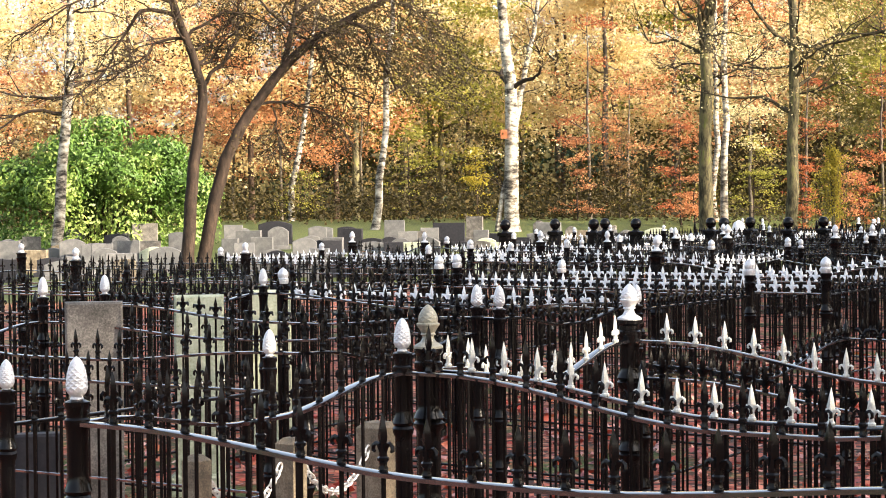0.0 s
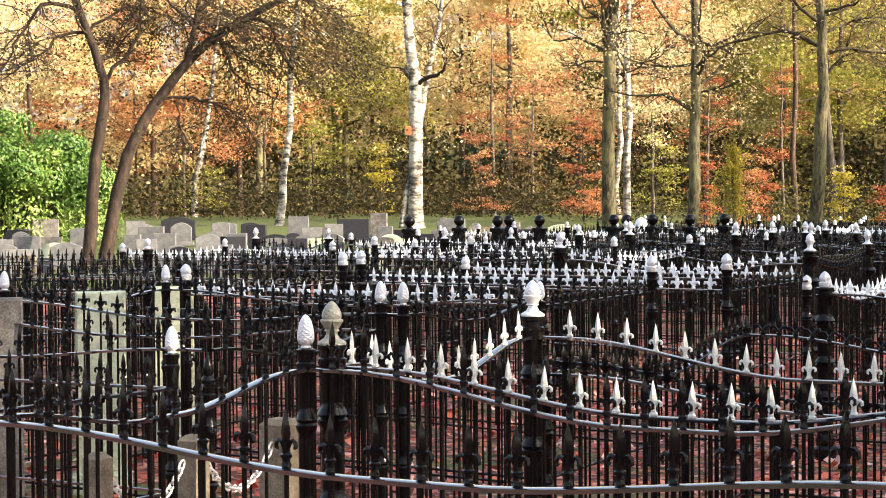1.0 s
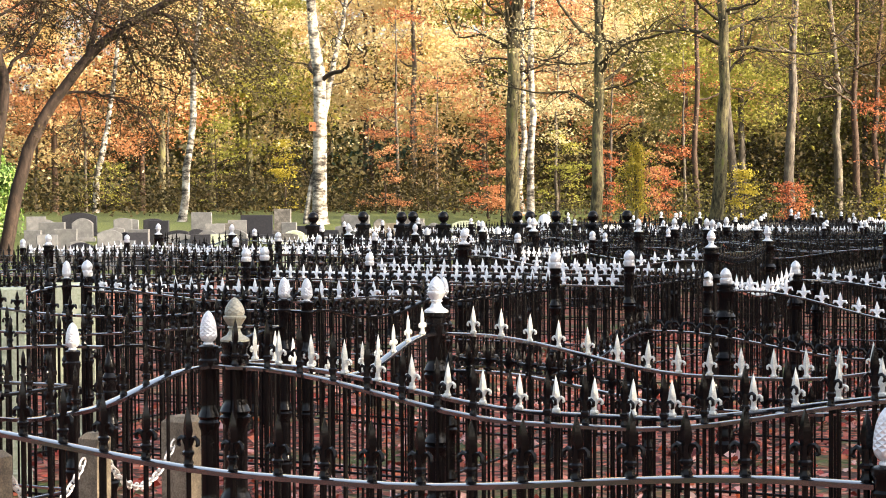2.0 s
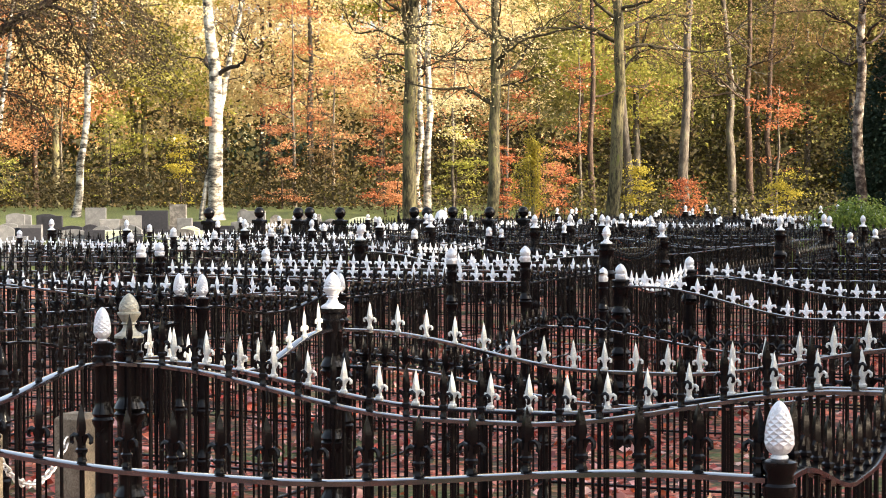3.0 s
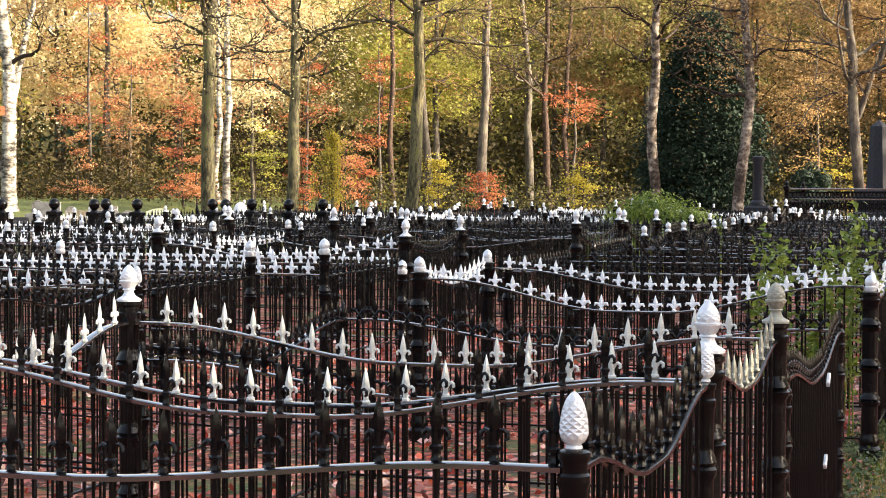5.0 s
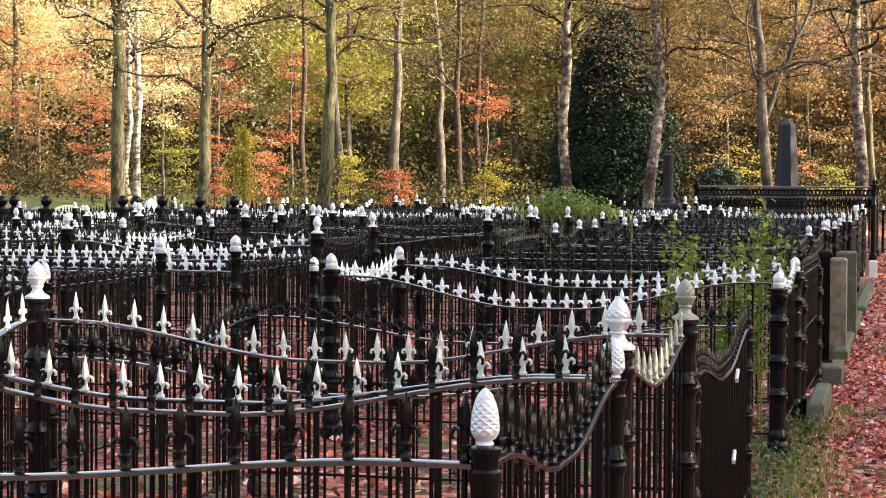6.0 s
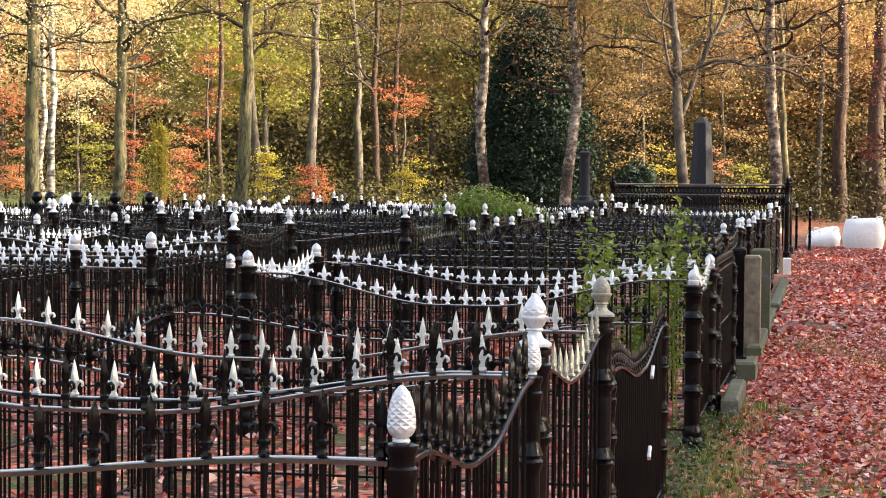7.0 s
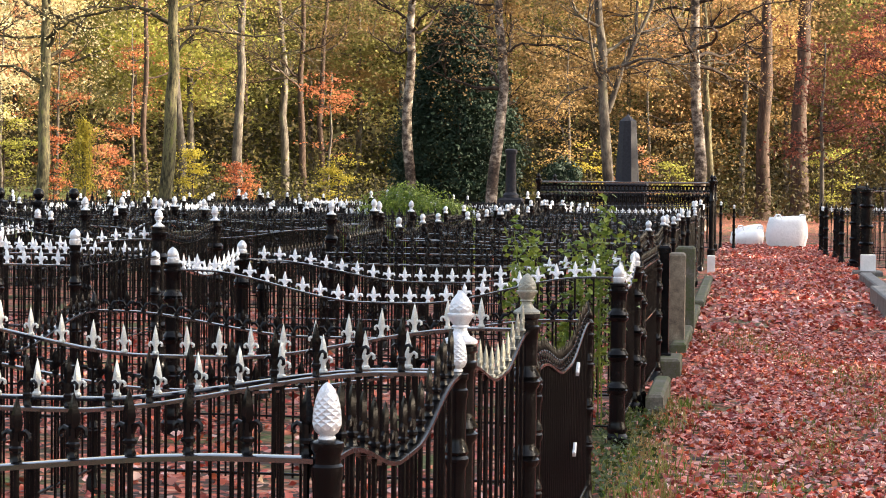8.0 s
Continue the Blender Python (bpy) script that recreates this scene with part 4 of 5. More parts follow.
for az, d, w, h, mat, rz, label in (
    (-39.97, 10.5, 0.28, 1.13, PALE_STONE, 40, "pale lichen-covered headstone inside a railing"),
    (-37.8, 12.2, 0.29, 1.08, PALE_STONE, 30, "pale lichen-covered headstone leaning slightly"),
    (-43.16, 9.6, 0.29, 1.145, GRANITE, 42, "speckled brown granite headstone inside a railing"),
    (-45.9, 8.4, 0.5, 0.62, DARK_STONE, 45, "low black headstone behind railings"),
):
    x, y = polar(az, d)
    headstone(x, y, w, h, 0.09, mat, rz, label, group="headstones in the railed graves")

# far lawn with rows of headstones
hr = random.Random(21)
KINDS = [(GREY_STONE, "dark grey headstone on the sunlit lawn"), (GREY_STONE, "weathered dark grey headstone on the lawn"), (DARK_STONE, "polished black headstone on the lawn"), (GRANITE, "grey granite headstone on the sunlit lawn")]
for az, d, w, h, k in (
    (-45.7, 54, 0.6, 0.95, 1), (-45.0, 58, 0.45, 0.7, 0), (-43.8, 52, 0.75, 1.0, 1), (-42.9, 50, 0.6, 0.9, 0), (-42.1, 52, 0.65, 0.9, 0), (-41.6, 60, 0.85, 1.1, 3), (-41.0, 48, 0.85, 0.85, 1),
    (-39.0, 52, 0.5, 0.9, 0), (-38.9, 60, 0.65, 0.95, 1), (-37.6, 62, 1.2, 0.95, 2), (-37.7, 46, 0.6, 0.6, 3), (-36.7, 50, 0.7, 1.0, 0), (-36.3, 58, 0.6, 0.95, 1), (-35.8, 53, 0.6, 0.85, 1), (-35.2, 57, 0.65, 0.9, 2), (-34.6, 49, 0.75, 0.9, 0),
    (-33.9, 60, 0.7, 1.0, 1), (-33.2, 57, 0.6, 0.8, 3), (-32.2, 60, 1.1, 0.9, 2), (-31.4, 62, 0.6, 1.0, 3), (-31.2, 58, 0.5, 0.8, 1), (-29.4, 62, 0.4, 0.9, 3), (-28.4, 60, 0.4, 0.9, 3), (-27.4, 61, 0.9, 0.9, 3), (-26.7, 62, 0.5, 0.7, 1), (-25.9, 60, 0.4, 0.7, 0),
    (-44.4, 47, 0.8, 0.6, 2), (-43.3, 46, 0.5, 0.55, 0), (-41.9, 45, 0.7, 0.5, 2), (-38.4, 44, 0.8, 0.55, 2), (-35.6, 44, 0.9, 0.6, 2), (-33.4, 46, 0.6, 0.6, 2), (-40.6, 57, 0.6, 0.9, 0), (-32.8, 50, 0.6, 0.7, 2), (-30.0, 56, 0.7, 0.7, 2)):
    x, y = polar(az, d)
    mat, label = KINDS[k]
    headstone(x, y, w * 0.95, h * 0.82, 0.14, mat, -az * 0.8 + hr.uniform(-8, 8), label, hr.choice((0, 0, 0.06, 0.12)), group="headstones on the lawn")
lr = random.Random(63)
placed = []
while len(placed) < 80:
    az, d = lr.uniform(-46.8, -24.5), lr.uniform(42, 62)
    x, y = polar(az, d)
    if x > -22.5 or any(math.hypot(x - p[0], y - p[1]) < 1.5 for p in placed) or abs(az + 40.1) * d < 60:
        continue
    placed.append((x, y))
    mat, label = lr.choice(KINDS[:3] + KINDS[:3] + KINDS + [(PALE_STONE, "pale weathered headstone on the sunlit lawn"), (TAN_STONE, "tan granite headstone on the sunlit lawn")])
    headstone(x, y, lr.uniform(0.45, 0.85), lr.uniform(0.45, 0.75), lr.uniform(0.1, 0.18), mat, -az * 0.8 + lr.uniform(-10, 10), label, lr.choice((0, 0, 0.05, 0.1, 0.16)), group="headstones on the lawn")
x, y = polar(-23.25, 40)
dome_stone = put("rounded_stone", turned("rounded_stone", [(0.16, -0.05), (0.16, 0.95), (0.15, 1.14), (0.1, 1.26), (0.02, 1.31)], WHITE_BOX, 16), None, Matrix.Translation((x, y, 0)))
tagged(dome_stone, "white rounded grave stone above the railings", "gravestone")
# ---- trees and shrubs ----


def wander(p, d, length, n, bend, lift, r_):
    """Points of a branch that starts at p towards d and wanders."""
    pts, p, d = [Vector(p)], Vector(p), Vector(d).normalized()
    for _ in range(n):
        d = (d + Vector((r_.uniform(-bend, bend), r_.uniform(-bend, bend), r_.uniform(-bend, bend) + lift))).normalized()
        p = p + d * length / n
        pts.append(p.copy())
    return pts


def taper(r0, r1, n):
    return [r0 + (r1 - r0) * (i / (n - 1)) ** 0.8 for i in range(n)]


def crooked(pts, r_, jog=0.1, parts=3):
    """A limb through the given points, with small bends between them."""
    P = [Vector(p) for p in pts]
    out = [P[0]]
    for i in range(len(P) - 1):
        p0, p1, p2, p3 = P[max(i - 1, 0)], P[i], P[i + 1], P[min(i + 2, len(P) - 1)]
        for k in range(1, parts + 1):
            t = k / parts
            q = 0.5 * (2 * p1 + (p2 - p0) * t + (2 * p0 - 5 * p1 + 4 * p2 - p3) * t * t + (3 * p1 - p0 - 3 * p2 + p3) * t ** 3)
            out.append(q + Vector((r_.uniform(-jog, jog), r_.uniform(-jog, jog), r_.uniform(-jog, jog) * 0.7)) * (1 if k < parts else 0.4))
    return out


def tree(az, d, diam, height, bark_mat, leaves, label, seed, lean=(0.0, 0.0), limbs=9, limb_from=0.3, spread=4.0, clumps=60, per=45, leaf=0.16, low=2.5, high=None, curve=0.15, twigs=3, droop=0.0, rise=0.5, group="trees of the wood", name="tree", stems=(), arms=(), path=None, puff=1.0, crook=0.34, limb_mat=None, fine=2, inner=0.4, layer=0.16):
    """A tree: tapered trunk, crooked limbs with twigs, and a crown of flat sprays of leaves along them.
    stems and arms: thick and thin limbs as (points of (across, height), radius); path: the trunk's own line likewise."""
    r_ = random.Random(seed)
    g_ = np.random.default_rng(seed)
    x, y = polar(az, d)
    ax, ay = math.cos(radians(az)), -math.sin(radians(az))
    place = lambda q, dep=0.0: Vector((q[0] * ax - dep * ay, q[0] * ay + dep * ax, q[1]))
    thing = empty(name, x, y, gz(x, y) - 0.05, label=label, category="tree", group=group)
    n = 14
    if path:
        trunk = crooked([place(q) for q in path], r_, 0.03, 3)
        n = len(trunk) - 1
        radii = [diam / 2 * (1 - 0.6 * (i / n) ** 1.2) for i in range(n + 1)]
    else:
        trunk, wx, wy = [Vector((0, 0, 0))], 0.0, 0.0
        for i in range(1, n + 1):
            v = i / n
            wx, wy = wx + r_.uniform(-0.4, 0.4) * curve, wy + r_.uniform(-0.4, 0.4) * curve
            trunk.append(Vector((lean[0] * v * height + wx, lean[1] * v * height + wy, height * v)))
        radii = [diam / 2 * (1 - 0.75 * (i / n) ** 1.3) * r_.uniform(0.95, 1.06) for i in range(n + 1)]
    radii[0] *= 1.4
    trunk.insert(1, trunk[0].lerp(trunk[1], 0.3))
    radii.insert(1, diam / 2 * 1.12)
    tips, bole, thin = [], [tube(trunk, radii, 10)], []
    runs = []
    for k in range(limbs):
        h = height * r_.uniform(limb_from, 0.95)
        t = r_.uniform(0, 2 * math.pi)
        length = spread * r_.uniform(0.6, 1.1) * (1 - 0.5 * h / height)
        f = h / height * n
        i = min(int(f), n - 1)
        base = trunk[i + 1].lerp(trunk[min(i + 2, n + 1)], f - i)
        pts = wander(base, (math.cos(t), math.sin(t), r_.uniform(rise - 0.3, rise + 0.3)), length, 9, crook, 0.03 - droop, r_)
        r0 = max(diam * 0.25 * (1.15 - h / height), 0.018)
        thin.append(tube(pts, taper(r0, 0.011, 10), 6))
        runs.append((pts, r0, length))
    for pts_, r0 in stems:
        pts = crooked([place(q) for q in pts_], r_, 0.05)
        bole.append(tube(pts, taper(r0, r0 * 0.4, len(pts)), 8))
        runs.append((pts, r0, spread * 0.7))
    for pts_, r0 in arms:
        dep = r_.uniform(-0.6, 0.6)
        pts = crooked([place(q, dep * i / len(pts_)) for i, q in enumerate(pts_)], r_, 0.09)
        thin.append(tube(pts, taper(r0, 0.012, len(pts)), 7))
        runs.append((pts, r0, spread * 0.7))
    for pts, r0, length in runs:
        m1 = len(pts) - 2
        for q in range(twigs if len(pts) < 11 else int(twigs * 1.6)):
            m = r_.randint(2, m1)
            dirn = (pts[m + 1] - pts[m]).normalized() + Vector((r_.uniform(-1, 1), r_.uniform(-1, 1), r_.uniform(-0.5, 0.7) - droop * 3))
            tw = wander(pts[m], dirn, length * r_.uniform(0.25, 0.5), 6, 0.4, 0.02 - droop, r_)
            thin.append(tube(tw, taper(min(max(r0 * 0.4, 0.012), 0.03), 0.006, 7), 4))
            tips += [tw[3], tw[6]]
            for _ in range(fine):
                k2 = r_.randint(1, 5)
                tw2 = wander(tw[k2], (tw[k2 + 1] - tw[k2]).normalized() + Vector((r_.uniform(-1, 1), r_.uniform(-1, 1), r_.uniform(-0.6, 0.6) - droop * 2)), length * r_.uniform(0.12, 0.3), 4, 0.4, -droop, r_)
                thin.append(tube(tw2, taper(0.010, 0.005, 5), 3))
                tips.append(tw2[4])
        tips += [pts[m1 - 2], pts[m1 + 1]]
    whole = join(*bole)
    me = mesh_from("trunk", *join(whole, *thin), bark_mat, True)
    if limb_mat:
        me.materials.append(limb_mat)
        idx = np.ones(len(me.polygons), dtype=np.int32)
        idx[:len(whole[1])] = 0
        me.polygons.foreach_set("material_index", idx)
    put("trunk", me, thing)
    if clumps and leaves is not None:
        top = high or height
        cen = []
        for k in range(clumps):
            if tips and r_.random() > inner:
                p = r_.choice(tips)
                cen.append((p.x, p.y, p.z))
            else:
                v = r_.uniform(0, 1)
                z = low + (top - low) * v
                rad = spread * math.sin(math.pi * (0.12 + 0.8 * v)) * r_.uniform(0.3, 1.0)
                t = r_.uniform(0, 2 * math.pi)
                cen.append((rad * math.cos(t) + lean[0] * z, rad * math.sin(t) + lean[1] * z, z))
        cen = np.array(cen)
        # each spray is a tilted, slightly drooping layer
        off = g_.normal(size=(len(cen), per, 3)) * np.array([0.6, 0.6, layer]) * g_.uniform(0.6, 1.35, (len(cen), 1, 1)) * (0.5 + spread * 0.14) * puff
        tilt = g_.normal(size=(len(cen), 1, 2)) * 0.22
        off[:, :, 2] += (off[:, :, :2] * tilt).sum(2) - 0.12 * (off[:, :, :2] ** 2).sum(2)
        cs = (cen[:, None, :] + off).reshape(-1, 3)
        cs = cs[cs[:, 2] > low * 0.6]
        put("crown", leaf_mesh("crown", cs, g_.uniform(0.6, 1.3, len(cs)) * leaf, leaves, g_, 0.45), thing)
    return thing


def shrub(az, d, w, h, mat, label, seed, count=1500, leaf=0.12, name="shrub", deep=None, lumps=14, z0=0.05, knob=(0.28, 0.42)):
    """A bush: branching stems and leaves laid over many lumps."""
    r_, g_ = random.Random(seed), np.random.default_rng(seed)
    x, y = polar(az, d)
    thing = empty(name, x, y, gz(x, y), label=label, category="shrub")
    turn = radians(-az)
    deep = deep or w
    cs, ways = [], []
    for k in range(lumps):
        t, q = r_.uniform(0, 2 * math.pi), math.sqrt(r_.random())
        px, py = w / 2 * 0.8 * q * math.cos(t), deep / 2 * 0.8 * q * math.sin(t)
        top = h * (1 - 0.45 * q * q) * r_.uniform(0.75, 1.0)
        X, Y = px * math.cos(turn) - py * math.sin(turn), px * math.sin(turn) + py * math.cos(turn)
        put("stem", mesh_from("stem", *tube([(X * 0.1, Y * 0.1, -0.05), (X * 0.6, Y * 0.6, top * 0.5), (X, Y, top * 0.85)], [0.03, 0.02, 0.008], 5), DARKBARK, True), thing)
        rad = w / 2 * r_.uniform(*knob)
        m = count // lumps
        u = g_.normal(size=(m, 3))
        u /= np.linalg.norm(u, axis=1, keepdims=True)
        rr = rad * g_.uniform(0.75, 1.05, (m, 1))
        c = np.array([X, Y, top - rad * 0.6]) + u * rr * np.array([1, 1, min(1.0, h / w * 1.2)])
        cs.append(c)
        ways.append(u)
        z = g_.uniform(z0, max(top, z0 + 0.1), m // 2)
        a2 = g_.uniform(0, 6.28, m // 2)
        cs.append(np.stack([X + rad * 0.8 * np.cos(a2), Y + rad * 0.8 * np.sin(a2), z], 1))
        ways.append(np.stack([np.cos(a2), np.sin(a2), 0.3 + 0 * z], 1) / 1.044)
    c, way = np.concatenate(cs), np.concatenate(ways)
    high = c[:, 2] > z0 * 0.5
    c, way = c[high], way[high]
    put("foliage", leaf_mesh("foliage", c, g_.uniform(0.6, 1.3, len(c)) * leaf, mat, g_, 0.0, 0.5, way), thing)
    return thing


def side(az):
    """Unit vectors across and along a direction of sight."""
    return math.cos(radians(az)), -math.sin(radians(az))


# twin dark trees among the headstones
AZT = -40.2
sx_, sy_ = side(AZT)
tree(-40.33, 50, 0.37, 9.5, DARKBARK, DUSK, "dark-barked old tree with mossy limbs and sparse leaves", 101, limbs=5, limb_from=0.62, spread=3.6, clumps=230, per=20, leaf=0.085, low=4.4, twigs=13, droop=0.03, crook=0.4, fine=5, inner=0.1, group="old trees among the headstones",
     path=((0.0, 0.0), (0.12, 1.8), (0.3, 3.4), (0.48, 4.6), (0.23, 5.8), (-0.28, 7.3), (-0.5, 9.5)),
     arms=((((-0.1, 6.8), (-1.15, 7.0), (-1.68, 6.2), (-2.1, 5.4), (-3.0, 4.6)), 0.07), (((0.15, 6.2), (-0.65, 6.2), (-1.15, 5.7), (-1.9, 5.2)), 0.06), (((-0.2, 7.2), (-1.6, 7.6), (-3.0, 7.2), (-4.4, 6.2)), 0.07),
           (((0.4, 4.9), (1.0, 5.6), (1.4, 6.6), (1.5, 7.8)), 0.07), (((0.1, 6.3), (0.9, 6.9), (1.7, 7.0), (2.4, 6.5)), 0.05)))
leaner = tree(-39.85, 50, 0.39, 7.4, DARKBARK, DUSK, "leaning mossy tree with long drooping twigs", 102, limbs=4, limb_from=0.62, spread=3.6, clumps=250, per=24, leaf=0.085, low=3.9, twigs=13, droop=0.05, crook=0.4, fine=5, inner=0.08, group="old trees among the headstones",
              path=((0.0, 0.0), (0.25, 1.5), (0.65, 3.0), (1.34, 4.3), (2.34, 5.6), (3.1, 6.25), (4.1, 6.85), (5.0, 7.3)),
              stems=((((2.3, 5.5), (2.4, 6.3), (2.6, 7.2), (3.0, 8.6)), 0.1), (((3.9, 6.75), (4.5, 6.5), (4.8, 5.7), (5.3, 4.9)), 0.07)),
              arms=((((1.5, 4.5), (2.2, 4.55), (2.9, 4.4), (3.6, 4.05), (4.3, 3.3)), 0.05), (((1.9, 4.46), (2.0, 3.9), (2.2, 3.3)), 0.03), (((3.1, 6.2), (3.4, 5.4), (4.0, 4.8), (4.7, 4.5)), 0.05), (((2.6, 6.9), (3.8, 7.6), (5.2, 7.5), (6.6, 6.4)), 0.07), (((2.4, 6.5), (1.6, 7.3), (0.9, 7.6)), 0.05)))


def hanging_twigs(thing, count, seed):
    """A curtain of fine twigs with small leaves that hangs from the leaning crown."""
    r_, g_ = random.Random(seed), np.random.default_rng(seed)
    parts, cs = [], []
    for _ in range(count):
        u = r_.uniform(2.4, 6.6)
        z = 7.5 - 0.16 * (u - 3.5) ** 2 + r_.uniform(-1.5, 0.6)
        dep = r_.uniform(-2.2, 2.2)
        p = (u * sx_ - dep * sy_, u * sy_ + dep * sx_, z)
        pts = wander(p, (0.7 * sx_ + r_.uniform(-0.3, 0.3), 0.7 * sy_ + r_.uniform(-0.3, 0.3), -0.1), r_.uniform(1.2, 2.3), 6, 0.2, -0.22, r_)
        parts.append(tube(pts, taper(0.014, 0.005, 7), 4))
        for q in pts[1:]:
            cs += [(q.x + r_.gauss(0, 0.14), q.y + r_.gauss(0, 0.14), q.z + r_.gauss(0, 0.12)) for _ in range(9)]
    ob = put("hanging_twig", mesh_from("hanging_twig", *join(*parts), DARKBARK), thing)
    ob["kind"] = "stuff"
    put("hanging_leaves", leaf_mesh("hanging_leaves", np.array(cs), g_.uniform(0.6, 1.3, len(cs)) * 0.085, DUSK, g_, 0.2), thing)["kind"] = "stuff"


hanging_twigs(leaner, 150, 103)

# birches and other trunks at the wood's edge: direction, distance, diameter, height, bark, lean across
EDGE = [
    (-44.27, 56, 0.36, 13, BIRCH, 0.065, GOLD, "white-barked birch with golden leaves"),
    (-37.1, 84, 0.3, 11, BIRCH, 0.16, GOLD, "slim leaning birch with white bark"),
    (-34.5, 70, 0.3, 14, BIRCH, 0.08, GOLD, "slim pale birch trunk with golden leaves"),
    (-30.25, 67, 0.56, 15, BIRCH, -0.03, GOLD, "thick white birch with peeling bark"),
    (-24.2, 70, 0.54, 16, OAK, 0.01, GOLD, "mossy grey-green oak trunk"),
    (-23.68, 74, 0.3, 15, BIRCH, -0.01, GOLD, "slim birch with dark blotches"),
    (-23.95, 78, 0.26, 15, BIRCH, 0.01, GOLD, "slim white birch trunk"),
    (-21.7, 68, 0.46, 15, OAK, 0.03, GOLD, "oak with long level limbs and few leaves"),
    (-18.52, 84, 0.28, 16, PINE, 0.0, ORANGE, "slim reddish trunk at the wood's edge"),
    (-17.95, 68, 0.5, 16, OAK, 0.03, BROWN, "mossy oak trunk with crooked limbs"),
    (-17.4, 88, 0.42, 17, BEECH, -0.02, LIME, "straight grey beech trunk"),
    (-15.73, 82, 0.46, 18, BEECH, 0.005, LIME, "tall straight grey beech trunk"),
    (-14.25, 92, 0.42, 17, BEECH, -0.02, OLIVE, "dark straight trunk in the wood"),
    (-13.6, 90, 0.36, 16, PINE, 0.0, BROWN, "dark straight trunk in the wood"),
    (-13.1, 94, 0.34, 16, PINE, 0.0, BROWN, "reddish straight trunk in the wood"),
    (-10.22, 64, 0.4, 14, ROUGH_BIRCH, 0.005, BROWN, "dark trunk with pale worn bark and brown leaves"),
    (-7.94, 62, 0.42, 14, ROUGH_BIRCH, 0.03, BROWN, "rough birch trunk leaning slightly"),
    (-4.2, 62, 0.4, 14, BEECH, -0.04, BROWN, "forked grey trunk with ivy"),
    (-1.4, 64, 0.44, 15, ROUGH_BIRCH, -0.01, BROWN, "straight birch trunk beside the path"),
    (-1.05, 70, 0.3, 15, OAK, 0.005, ORANGE, "slim mossy trunk beside the path"),
    (0.5, 86, 0.72, 17, PINE, 0.0, RUST, "thick dark brown pine trunk"),
    (1.65, 84, 0.84, 17, PINE, 0.02, RUST, "thick brown trunk with rusty leaves"),
    (-26.9, 104, 0.42, 17, BEECH, 0.0, ORANGE, "grey beech trunk deep in the wood"),
    (-28.6, 104, 0.3, 16, PINE, 0.0, ORANGE, "dark trunk in the wood"),
    (-32.6, 104, 0.45, 16, OAK, 0.0, LIME, "dark trunk in the wood"),
    (-36.0, 106, 0.45, 16, PINE, 0.0, ORANGE, "dark reddish trunk in the wood"),
    (-38.6, 106, 0.4, 16, PINE, 0.0, ORANGE, "dark trunk in the wood"),
]
